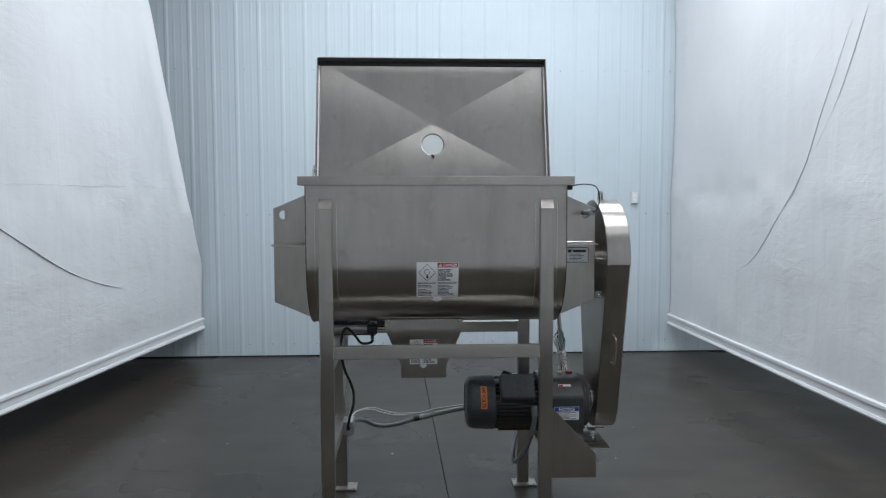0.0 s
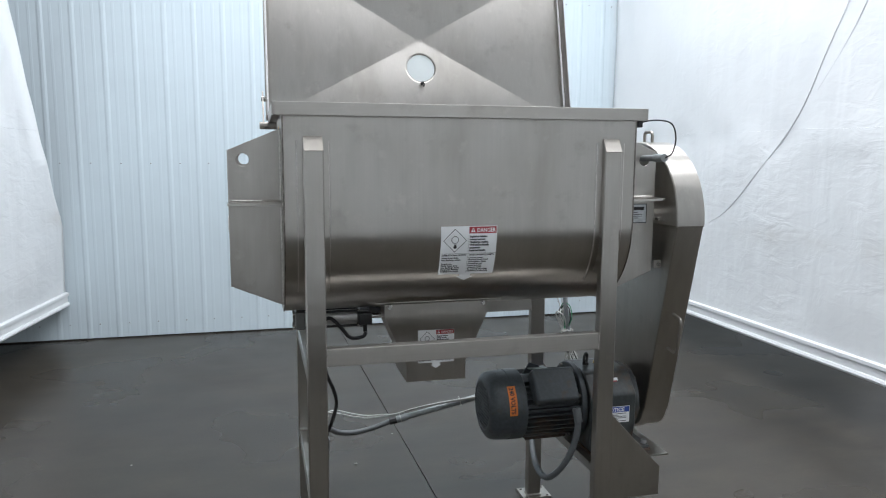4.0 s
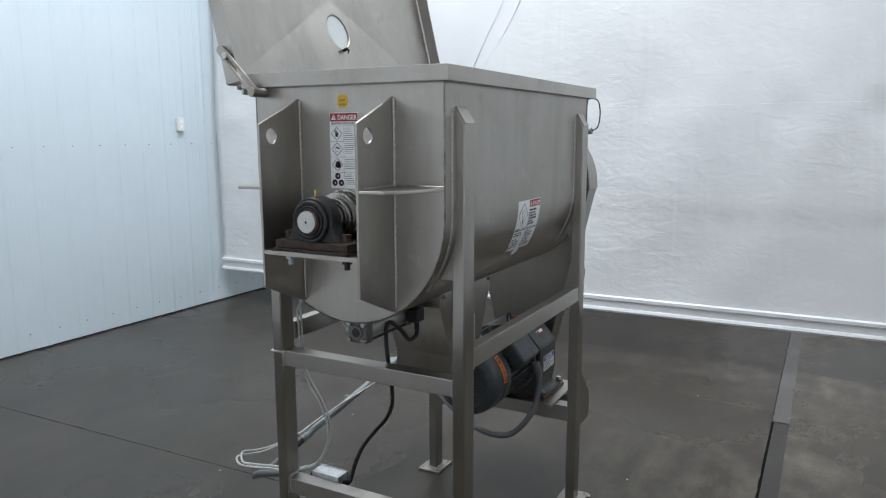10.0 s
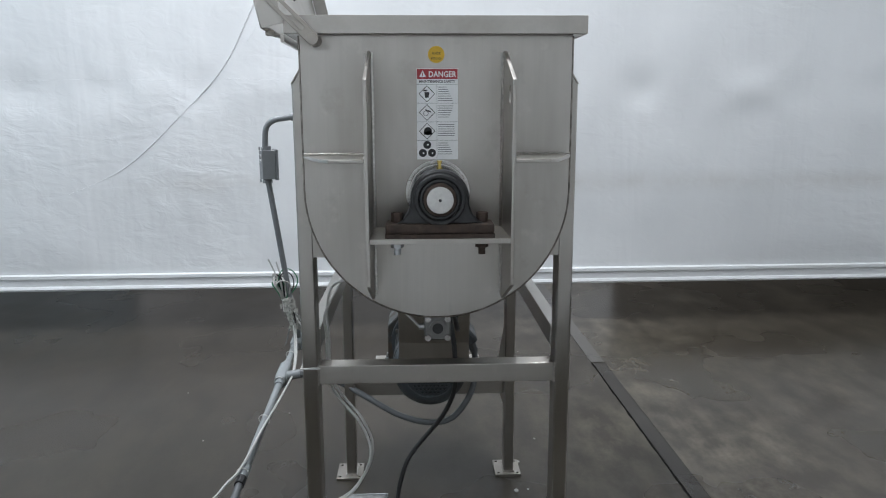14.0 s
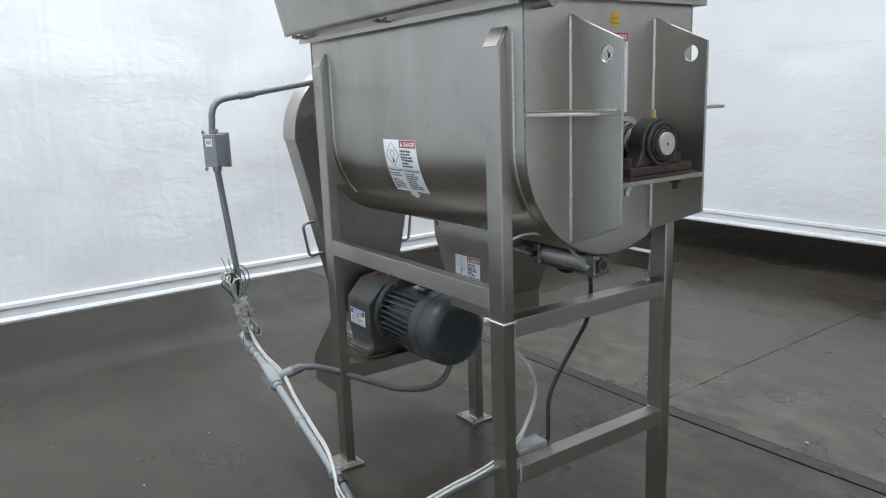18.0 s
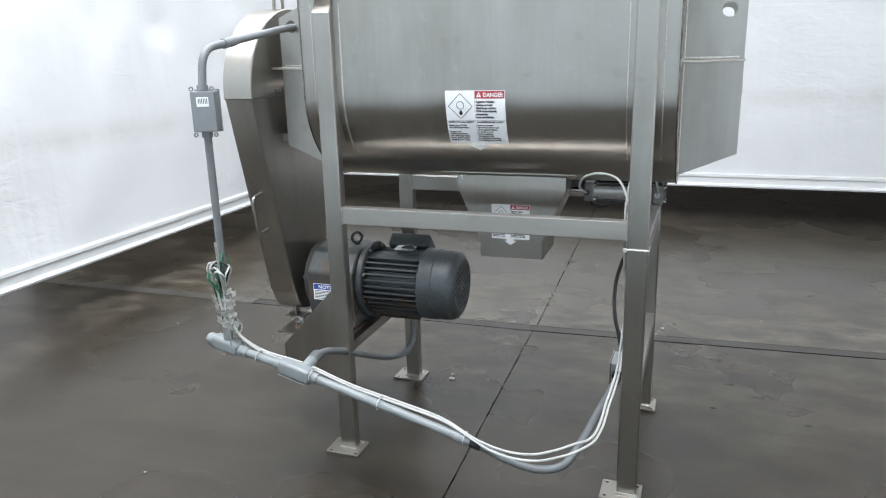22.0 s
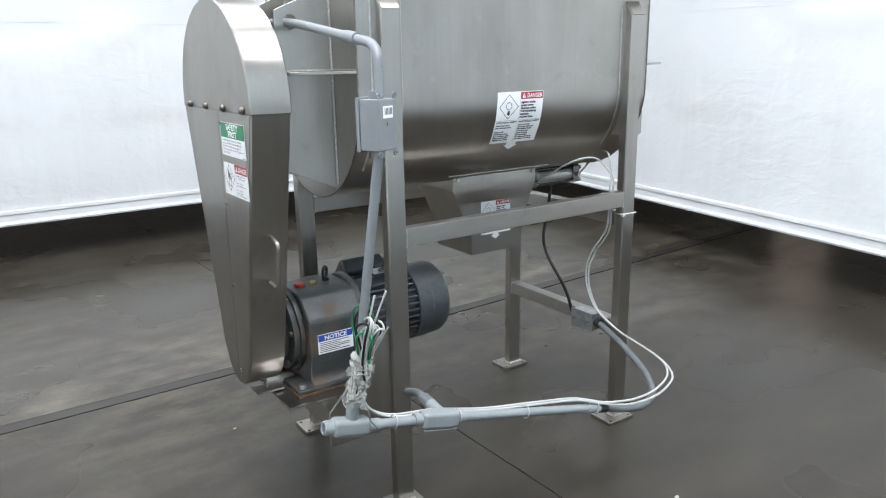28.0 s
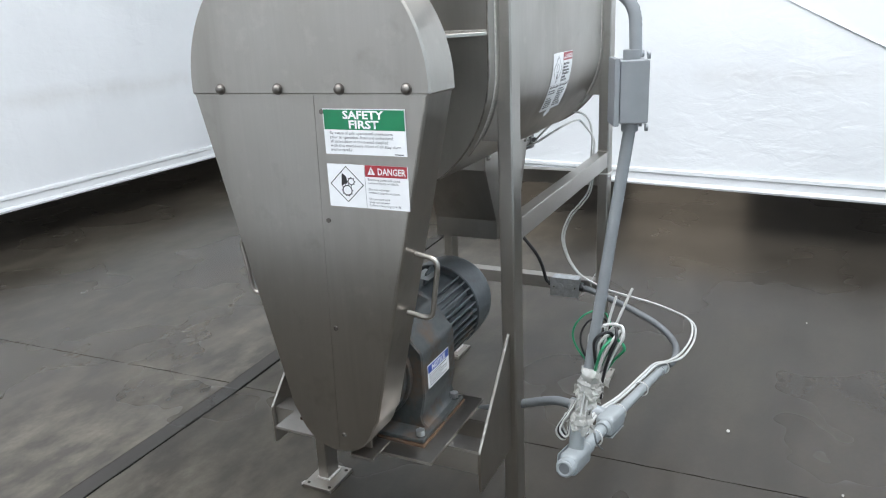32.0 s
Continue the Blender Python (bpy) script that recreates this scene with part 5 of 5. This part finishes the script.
it.append(("fill", LABEL_K, 0.0004, [[(0.036, 0.020), (0.046, 0.028), (0.049, 0.044), (0.040, 0.046), (0.033, 0.052), (0.034, 0.036)]]))
for i, (t, b) in enumerate((("Rotating parts will cause", 0.03), ("serious injury or death.", 0.03), ("", 0), ("Do not operate", 0), ("without guards in place.", 0), ("", 0), ("Disconnect and", 0), ("lock out power", 0), ("before removing guards.", 0))):
    if t:
        it.append(("text", LABEL_K, 0.0004, t, 0.1, 0.035 + i * 0.0073, 0.0078, "l", 0.0, 0))
it.append(("rect", LABEL_K, 0.0003, 0.0925, 0.0, 0.0932, 0.099))
label(guard, lambda u, v, d: Vector((GX1 + 0.0018 + d, 3.767 + u, 1.163 - v * 0.94)), 0.1955, 0.099, it, note="white and red rotating parts warning label")


# Motor labels
def notice(at, nm="notice_label"):
    it = [("rect", LABEL_B, 0.0003, 0.002, 0.002, 0.123, 0.024), ("text", LABEL_W, 0.0006, "NOTICE", 0.0625, 0.0203, 0.0205, "c", 0.03, 0.080)]
    for r in range(6):
        it.append(("rect", LABEL_K, 0.0003, 0.006, 0.0285 + r * 0.0060, 0.076 + 0.040 * abs(math.sin(2.1 * r + 1)), 0.0308 + r * 0.0060))
    return label(motor, at, 0.125, 0.066, it, nm, "blue and white notice label")


SIDE = 0.172 * 0.98
notice(lambda u, v, d: Vector((1.157 - u, MY + SIDE + d, 0.596 - v)))
notice(lambda u, v, d: Vector((1.030 + u, MY - SIDE - d, 0.592 - v)))
it = [("rect", LABEL_R, 0.0003, 0.002, 0.002, 0.025, 0.02), ("rect", LABEL_R, 0.0003, 0.03, 0.012, 0.06, 0.018)]
for r in range(4):
    it.append(("rect", LABEL_R, 0.0003, 0.004, 0.025 + r * 0.006, 0.055 - 0.006 * (r % 2), 0.0275 + r * 0.006))
label(motor, lambda u, v, d: Vector((1.058 + u, MY - 0.1175, MZ + 0.1135)) + Vector((0, -0.621, -0.784)) * v + Vector((0, -0.784, 0.621)) * (d + 0.0012), 0.065, 0.05, it, "case_label", "small white and red case label")


def on_fan(u, v, d):
    t = radians(180) - v / 0.139
    return Vector((0.668 + u, MY + (0.139 + d) * math.cos(t), MZ + (0.139 + d) * math.sin(t)))


def on_fan_turned(u, v, d):
    return on_fan(0.032 - v, 0.116 - u, d)


label(motor, on_fan_turned, 0.116, 0.032, [("text", LABEL_K, 0.0004, "240 VOLTS", 0.058, 0.0255, 0.025, "c", 0.03, 0.102)], "voltage_label", "orange voltage label", back=LABEL_O, step=0.004, ustep=0.005)

# Maker's plate under the stiffener: plain bars only
it = [("fill", LABEL_K, 0.0003, [[(0, 0), (0.112, 0), (0.112, 0.074), (0, 0.074)], [(0.003, 0.003), (0.109, 0.003), (0.109, 0.071), (0.003, 0.071)]]),
      ("rect", LABEL_K, 0.0004, 0.010, 0.010, 0.028, 0.025), ("rect", LABEL_K, 0.0004, 0.034, 0.012, 0.100, 0.024)]
for r in range(5):
    it.append(("rect", LABEL_K, 0.0004, 0.018, 0.032 + r * 0.007, 0.075 + 0.02 * math.sin(r), 0.0345 + r * 0.007))
label(mixer, lambda u, v, d: Vector((1.080 + u, 3.528 - d, 1.388 - v)), 0.112, 0.074, it, "maker_plate", "etched metal maker's plate with black marks", back=ZINC)

# ---- conduit, hoses and cables ----
conduit = empty("conduit_assembly", (1.19, 4.3, 0.5), "grey plastic conduit with junction box hanging from the mixer", "conduit")
run = bend([(1.174, 3.41, 1.562), (1.174, 3.86, 1.551), (1.178, 4.368, 1.478), (1.187, 4.375, 1.36)], 0.105, 10)
part("conduit_pipe", sweep(run, 0.0122, 16), PVC, conduit)
part("coupling", cyl((1.1766, 4.205, 1.5014), (1.1772, 4.262, 1.4932), 0.0158, 18, bevel=0.001), PVC, conduit)
part("pipe_end", cyl((1.174, 3.388, 1.5625), (1.174, 3.450, 1.561), 0.0145, 16), PVC_L, conduit)
for k in range(-10, -1):
    p, way = run[k], (run[k + 1] - run[k - 1]).normalized()
    off = Vector((0, -way.z, way.y)) * 0.0113
    part("pipe_print", cyl(p + off, p + off + way * (0.004 + 0.003 * (k % 2)), 0.0014, 6), FLEX, conduit)
jb = part("junction_box", box((1.151, 4.340, 1.236), (1.223, 4.396, 1.356), 0.004), PVC, conduit, "grey junction box")
part("box_lid", box((1.1495, 4.329, 1.232), (1.2245, 4.3395, 1.360), 0.002), PVC, jb)
for x in (1.157, 1.217):
    for z in (1.228, 1.364):
        part("mounting_ear", plate(circle(x, z, 0.0072, 14), "y", 4.391, 4.396, holes=[circle(x, z, 0.003, 8)]), PVC, jb)
part("sticker", box((1.169, 4.3963, 1.312), (1.205, 4.3972, 1.340)), LABEL_W, jb, "small white sticker")
for i in range(6):
    part("sticker_bar", box((1.1725 + i * 0.005, 4.3974, 1.320), (1.1745 + i * 0.005, 4.3978, 1.336)), LABEL_K, jb)
part("box_screw", cyl((1.187, 4.396, 1.300), (1.187, 4.399, 1.300), 0.005, 12), PVC, jb)
jb.rotation_euler.z = radians(22)
for z in (1.230, 1.362):
    part("box_hub", cyl((1.191, 4.368, z - 0.012), (1.191, 4.368, z + 0.012), 0.0168, 18, bevel=0.001), PVC, conduit)
part("conduit_pipe", cyl((1.191, 4.368, 1.22), (1.249, 4.288, 0.545), 0.0122, 16), PVC, conduit)
pipe_d = (Vector((0.372, 4.341, 0.301)) - Vector((1.30, 4.284, 0.505))).normalized()
across = pipe_d.cross(Vector((0, 0, 1))).normalized()
PIPE_FRAME = Matrix((pipe_d, across, pipe_d.cross(across))).transposed().to_4x4()


def along_pipe(c, lo, hi, bevel):
    """A rounded box in the slope of the low pipe: lengthwise, across and upright from c."""
    return moved(box(lo, hi, bevel, seg=3), Matrix.Translation(c) @ PIPE_FRAME)


E0 = Vector((1.311, 4.2843, 0.5055))
lb = along_pipe(E0, (-0.010, -0.0225, -0.0245), (0.103, 0.0225, 0.0245), 0.014)
cyl(E0 - pipe_d * 0.027, E0 + pipe_d * 0.02, 0.0205, 24, bevel=0.003, bm=lb)
cyl(E0 + pipe_d * 0.095, E0 + pipe_d * 0.135, 0.018, 20, bevel=0.001, bm=lb)
cyl((1.259, 4.2865, 0.515), (1.2515, 4.2880, 0.570), 0.0172, 20, bevel=0.001, bm=lb)
part("elbow_fitting", lb, PVC_L, conduit, "pale grey elbow fitting")
part("fitting_lid", along_pipe(E0, (-0.006, -0.0250, -0.0205), (0.099, -0.0226, 0.0205), 0.0008), PVC_L, conduit)
# Grey disc on the closed nose paints the shaded inside of the opening.
part("open_end_shade", cyl(E0 - pipe_d * 0.0282, E0 - pipe_d * 0.025, 0.0125, 16), FLEX, conduit)
part("end_rim", sweep([E0 - pipe_d * 0.0275 + 0.0150 * (math.cos(t) * across + math.sin(t) * pipe_d.cross(across)) for t in (2 * math.pi * i / 24 for i in range(24))], 0.0035, 8, closed=True), PVC_L, conduit)
p0 = E0 + pipe_d * 0.13
T0 = Vector((0.99, 4.304, 0.440))
part("conduit_pipe", cyl(p0, T0 - pipe_d * 0.062, 0.0142, 16), PVC_L, conduit)
tb_ = along_pipe(T0, (-0.062, -0.0235, -0.025), (0.062, 0.0235, 0.025), 0.012)
part("fitting_lid", along_pipe(T0, (-0.056, -0.022, 0.0252), (0.056, 0.022, 0.0272), 0.0008), PVC_L, conduit)
cyl(T0 + pipe_d * 0.055, T0 + pipe_d * 0.085, 0.018, 20, bm=tb_)
cyl(T0 - pipe_d * 0.085, T0 - pipe_d * 0.055, 0.018, 20, bm=tb_)
cyl(T0 + pipe_d * 0.02, T0 + pipe_d * 0.02 + Vector((0, -0.075, 0.012)), 0.019, 20, bm=tb_)
part("tee_fitting", tb_, PVC_L, conduit, "pale grey tee fitting")
for s in (-0.046, 0.046):
    part("fitting_screw", along_pipe(T0, (s - 0.004, -0.004, 0.0273), (s + 0.004, 0.004, 0.029), 0.001), BLACK, conduit)
PW = Vector((0.372, 4.341, 0.301))
part("conduit_pipe", cyl(T0 + pipe_d * 0.08, PW, 0.0142, 16), PVC_L, conduit)
part("coupling", cyl(PW - pipe_d * 0.055, PW, 0.0175, 18, bevel=0.001), PVC_L, conduit)
part("gland_nut", cyl(PW, PW + pipe_d * 0.035, 0.0185, 8, bevel=0.002), CAST, conduit)
part("gland_nut", cyl(T0 + pipe_d * 0.02 + Vector((0, -0.075, 0.012)), T0 + pipe_d * 0.02 + Vector((0, -0.115, 0.018)), 0.020, 8, bevel=0.002), FLEX, conduit)
q = T0 + pipe_d * 0.02 + Vector((0, -0.112, 0.018))
part("flexible_hose", tube([q, q + Vector((-0.012, -0.05, -0.006)), (0.940, 4.05, 0.410), (0.905, 3.93, 0.350), (0.870, 3.82, 0.300), (0.850, 3.70, 0.275), (0.855, 3.60, 0.295), (0.890, 3.525, 0.39), (0.920, 3.508, 0.49), (0.930, 3.512, 0.565)], 0.0125, 12, 10), FLEX, conduit, "grey flexible hose looping below the motor")
part("gland_nut", cyl((0.930, 3.511, 0.550), (0.928, 3.528, 0.600), 0.017, 8, bevel=0.002), FLEX, conduit)
part("flexible_hose", tube([PW + pipe_d * 0.03, (0.26, 4.35, 0.266), (0.165, 4.352, 0.250), (0.09, 4.335, 0.266), (0.05, 4.27, 0.308), (0.015, 4.14, 0.355), (-0.015, 4.01, 0.387), (-0.025, 3.962, 0.396)], 0.0125, 12, 10), FLEX, conduit, "grey flexible hose to the outlet box")

box2 = empty("outlet_box", (-0.03, 3.9, 0.42), "galvanised steel outlet box on the lower rail", "electrical box")
part("box_body", box((-0.0465, 3.838, 0.364), (0.004, 3.948, 0.436), 0.004), ZINC, box2)
part("cover_plate", box((0.0045, 3.834, 0.361), (0.0075, 3.952, 0.438), 0.002), ZINC, box2)
for y in (3.872, 3.914):
    part("socket_face", plate(circle(y, 0.400, 0.017, 18), "x", 0.0075, 0.0095), ZINC, box2)
for y in (3.85, 3.935):
    part("cover_screw", cyl((0.0075, y, 0.40), (0.010, y, 0.40), 0.0035, 10), CHROME, box2)
part("knockout", cyl((-0.02, 3.950, 0.40), (-0.02, 3.966, 0.398), 0.018, 14), CAST, box2)

# White air tubes: tied along the pipe, looped to the leg and up to the cylinder
air = empty("air_tubes", (0.0, 4.2, 0.3), "two white nylon air tubes tied to the conduit", "tube")
TO_EAST = ((-0.036, 3.990, 0.99), (0.0, 3.955, 1.055), (0.06, 3.945, 1.072), (0.115, 3.90, 1.05), (0.14, 3.83, 1.005), (0.132, 3.745, 0.972), (0.128, 3.73, 0.970))
TO_WEST = ((-0.030, 3.986, 1.00), (-0.040, 3.968, 1.062), (-0.068, 3.915, 1.084), (-0.094, 3.840, 1.060), (-0.107, 3.775, 1.005), (-0.106, 3.735, 0.962))
for d, tail in ((Vector((0, 0, 0)), TO_EAST), (Vector((0.011, -0.007, 0.009)), TO_WEST)):
    pp = [Vector(p) + d * (1.4 if 8 <= i <= 12 else 0.8) for i, p in enumerate((
        (1.234, 4.296, 0.60), (1.205, 4.289, 0.53), (1.12, 4.276, 0.474), (0.97, 4.266, 0.440), (0.80, 4.290, 0.402), (0.60, 4.316, 0.374), (0.46, 4.332, 0.350), (0.36, 4.358, 0.318),
        (0.295, 4.384, 0.306), (0.225, 4.398, 0.302), (0.15, 4.410, 0.314), (0.085, 4.405, 0.336), (0.042, 4.378, 0.346), (0.004, 4.322, 0.352), (-0.012, 4.25, 0.366), (-0.016, 4.16, 0.382),
        (-0.022, 4.08, 0.394), (-0.028, 4.005, 0.418), (-0.030, 3.940, 0.456), (-0.034, 3.892, 0.530), (-0.042, 3.878, 0.605), (-0.046, 3.906, 0.682), (-0.042, 3.950, 0.738), (-0.038, 3.984, 0.80), (-0.036, 3.990, 0.93)))]
    part("air_tube", tube(pp + [Vector(p) for p in tail], 0.0038, 8, 8), WHITE_TUBE, air)
for x in (0.128, -0.106):
    part("push_fitting", cyl((x, 3.727, 0.968), (x, 3.742, 0.968), 0.009, 12), BLACK if x > 0 else ZINC, air)


def strap(c, axis, r):
    axis = Vector(axis).normalized()
    a = axis.orthogonal().normalized()
    b = axis.cross(a)
    s = sweep([Vector(c) + r * (math.cos(t) * a + math.sin(t) * b) for t in (2 * math.pi * i / 24 for i in range(24))], 0.0018, 6, closed=True)
    box(Vector(c) + a * r - Vector((0.0035, 0.0035, 0.003)), Vector(c) + a * r + Vector((0.0035, 0.0035, 0.003)), 0.001, s)
    part("cable_tie", s, WHITE_TUBE, air)


for f in (0.10, 0.50, 0.97):
    strap(T0 + (PW - T0) * f + Vector((0, 0.002, 0.005)), pipe_d, 0.0205)
strap(p0 + (T0 - p0) * 0.25 + Vector((0, 0.002, 0.004)), pipe_d, 0.020)
leg_tie = sweep([(-0.1065, 4.002, 0.857), (-0.037, 4.002, 0.8575), (-0.037, 4.0485, 0.858), (-0.1065, 4.0485, 0.857)], 0.0032, 6, closed=True)
box((-0.042, 4.046, 0.851), (-0.030, 4.056, 0.862), 0.001, leg_tie)
part("cable_tie", leg_tie, WHITE_TUBE, air)
rail_tie = sweep([(-0.102, 3.992, 0.378), (-0.024, 3.992, 0.378), (-0.020, 3.994, 0.432), (-0.102, 3.992, 0.434)], 0.0024, 6, closed=True)
part("cable_tie", rail_tie, WHITE_TUBE, air)

blk = empty("black_cable", (-0.03, 3.7, 0.6), "black sensor cable hanging to the outlet box", "cable")
part("cable", tube([(0.128, 3.633, 0.922), (0.115, 3.632, 0.905), (0.07, 3.63, 0.905), (0.035, 3.640, 0.945), (0.0, 3.655, 0.975), (-0.024, 3.655, 0.955), (-0.034, 3.645, 0.88), (-0.018, 3.642, 0.775), (0.008, 3.658, 0.705), (0.022, 3.690, 0.645),
                    (0.021, 3.740, 0.586), (0.012, 3.778, 0.533), (-0.004, 3.797, 0.480), (-0.014, 3.806, 0.435), (-0.016, 3.812, 0.415), (-0.016, 3.826, 0.404)], 0.0068, 10, 8), BLACK, blk)
part("cable_gland", cyl((-0.016, 3.8235, 0.405), (-0.016, 3.8385, 0.402), 0.011, 10), BLACK, blk)
swc = empty("lid_switch_cable", (1.2, 3.5, 1.6), "thin black switch cable on the rim corner", "cable")
part("cable", tube([(1.072, 3.385, 1.683), (1.09, 3.38, 1.690), (1.14, 3.372, 1.694), (1.185, 3.365, 1.680), (1.20, 3.362, 1.63), (1.192, 3.368, 1.580), (1.176, 3.386, 1.563)], 0.0028, 8, 8), BLACK, swc)
part("switch", box((1.055, 3.375, 1.668), (1.076, 3.425, 1.6895), 0.003), BLACK, swc)

# Loose wires taped to the pipe end
wires = empty("wire_bundle", (1.225, 4.33, 0.7), "bundle of loose wires wrapped in clear film", "wires")
rnd = random.Random(4)


def pipe_at(z):
    return Vector((1.191, 4.368, 1.22)).lerp(Vector((1.249, 4.288, 0.545)), (1.22 - z) / 0.675)


def film_band(z0, z1, r0, off, seed):
    film = bmesh.new()
    n = 14
    ln = [pipe_at(z0 + (z1 - z0) * i / n) + Vector(off) for i in range(n + 1)]
    sweep(ln, [r0 * (0.86 + 0.16 * math.sin(math.pi * i / n)) + 0.005 * noise.noise((i * 0.9, seed, 1)) for i in range(n + 1)], 30, bm=film)
    for v in film.verts:
        v.co += 0.008 * noise.noise_vector(v.co * 60 + Vector((seed, 0, 0))) + 0.004 * noise.noise_vector(v.co * 170)
    # Torn flaps that stand away
    for k in range(5):
        a = seed + k * 1.3
        root = ln[2 + 2 * k] + Vector((math.cos(a), math.sin(a), 0)) * r0 * 0.8
        out = Vector((math.cos(a + 0.7), math.sin(a + 0.7), 0.5 * math.sin(3 * a)))
        rows = [[film.verts.new(root + out * 0.007 * i + Vector((0, 0, 0.006 * j - 0.012)) + 0.006 * noise.noise_vector(Vector((i * 0.8, j * 0.8, a)))) for j in range(5)] for i in range(4)]
        for r, q in zip(rows, rows[1:]):
            for j in range(4):
                film.faces.new((r[j], r[j + 1], q[j + 1], q[j]))
    part("film_wrap", film, FILM, wires, "crumpled clear film wrap")


film_band(0.556, 0.606, 0.0225, (0.0, 0.0, 0), 1.7)
film_band(0.598, 0.652, 0.0205, (-0.001, 0.004, 0), 2.9)
film_band(0.640, 0.708, 0.0265, (-0.003, 0.009, 0), 4.1)
COLORS = (WHITE_TUBE, WHITE_TUBE, BLACK, WHITE_TUBE, GREEN_WIRE)
# Strands bound along the pipe between the two wraps
for i in range(8):
    a = math.pi * (-0.35 + 0.16 * i)
    side = Vector((math.cos(a + 1.2), math.sin(a + 1.2), 0)) * 0.0165
    part("wire", tube([pipe_at(0.565) + side, pipe_at(0.605) + side * 1.2, pipe_at(0.645) + side * 1.05, pipe_at(0.70) + side * 1.15], 0.0022, 6, 5), COLORS[i % 5], wires)
# Folded loops that stand out of the upper wrap beside the pipe
for i in range(11):
    a = math.pi * i / 11 + 0.3 * rnd.random()
    root = pipe_at(0.69) + Vector((-0.006 + rnd.uniform(-0.010, 0.010), 0.024 + rnd.uniform(-0.008, 0.008), 0))
    high, wide = rnd.uniform(0.090, 0.130), rnd.uniform(0.017, 0.031)
    tilt = Vector((rnd.uniform(-0.036, 0.014), rnd.uniform(0.0, 0.044), 0))
    k = Vector((math.cos(a), math.sin(a), 0)) * wide
    up = Vector((0, 0, high))
    pts = [root - Vector((0, 0, 0.05)), root + k * 0.3, root + k * 0.7 + up * 0.45 + tilt * 0.4, root + k * 1.1 + up * 0.82 + tilt * 0.9, root + k * 0.3 + up + tilt * 1.1,
           root - k * 0.9 + up * 0.84 + tilt * 0.9, root - k * 0.7 + up * 0.42 + tilt * 0.4, root - k * 0.3 + up * 0.02, root - Vector((0, 0, 0.04))]
    part("wire", tube(pts, 0.0033, 6, 8), COLORS[i % 5], wires)
# Two slack loops that pass round the other side of the pipe
for mat, wide, high in ((GREEN_WIRE, 0.046, 0.135), (BLACK, 0.030, 0.120)):
    root = pipe_at(0.70) + Vector((-0.004, 0.012, 0))
    pts = [root, root + Vector((0.004, -wide * 0.9, high * 0.42)), root + Vector((0.004, -wide, high * 0.72)), root + Vector((0.0, -wide * 0.45, high * 0.98)), root + Vector((-0.018, 0.012, high)), root + Vector((-0.018, 0.030, high * 0.7)), root + Vector((-0.008, 0.020, high * 0.2))]
    part("wire", tube(pts, 0.0024, 6, 8), mat, wires)
# Cut ends
for tip in ((1.195, 4.386, 0.888), (1.211, 4.356, 0.872)):
    root = pipe_at(0.69) + Vector((-0.008, 0.024, 0))
    part("wire", tube([root, root.lerp(Vector(tip), 0.5) + Vector((0.004, -0.006, 0)), tip], 0.0030, 6, 6), WHITE_TUBE, wires)
# Slack that hangs out between the wraps and below the lower one
for i in range(6):
    out = Vector((0.012 - 0.005 * i, -0.026 - 0.004 * (i % 3), 0))
    top, low = pipe_at(0.650 - 0.006 * i), pipe_at(0.542 - 0.007 * (i % 3))
    pts = [top + out * 0.4, top + out * 0.9 + Vector((0, 0, -0.035)), low + out * 1.35 + Vector((0, 0, 0.025)), low + out * 1.15 + Vector((0, 0, 0.002)), low + out * 0.75 + Vector((0.002, 0, 0.004)), low + out * 0.55 + Vector((0, 0, 0.035))]
    part("wire", tube(pts, 0.0023, 6, 6), (WHITE_TUBE, BLACK, WHITE_TUBE, WHITE_TUBE, BLACK, WHITE_TUBE)[i], wires)
part("wire", tube([(1.232, 4.300, 0.585), (1.226, 4.318, 0.545), (1.222, 4.324, 0.515), (1.206, 4.334, 0.492)], 0.0022, 6, 6), FLEX, wires)

# Chips and scraps on the floor
CHIP = plain("pale_paper_scrap", (0.42, 0.41, 0.38), 0.7)
for x, y, s in ((0.775, 3.35, 0.011), (0.79, 3.30, 0.005), (1.02, 3.31, 0.010), (-0.10, 2.45, 0.008), (0.20, 4.55, 0.008), (-1.2, 3.0, 0.006), (-0.6, 2.2, 0.006), (1.6, 4.4, 0.005), (1.3, 4.75, 0.005), (1.9, 5.0, 0.004), (0.45, 4.9, 0.005), (2.5, 3.1, 0.006), (-0.9, 4.8, 0.005), (1.25, 3.2, 0.006)):
    b = bmesh.new()
    bmesh.ops.create_icosphere(b, subdivisions=1, radius=s)
    for v in b.verts:
        v.co = Vector((v.co.x * 1.3 + x, v.co.y * 0.9 + y, 0.0003 + (v.co.z + s) * 0.45)) + Vector((0, 0, 0.2 * s * (noise.noise(v.co * 300) + 1)))
    tagged(part("paper_scrap", b, CHIP), "small pale scrap lying on the concrete floor", "scrap", "scraps on the floor")
for x, y, r in ((-0.53, 3.15, 0.020), (-0.42, 3.05, 0.014), (-0.70, 3.35, 0.012), (-0.35, 3.3, 0.010), (-0.62, 2.95, 0.009)):
    b = plate([(x + r * (1 + 0.3 * noise.noise((x * 9, y * 9, a))) * math.cos(a) * 1.3, y + r * (1 + 0.3 * noise.noise((y * 7, a, 1))) * math.sin(a) * 0.7) for a in (2 * math.pi * i / 16 for i in range(16))], "z", 0.0003, 0.0008)
    tagged(part("oil_spot", b, OIL), "dark oily spot on the concrete floor", "stain", "oil spots on the floor")
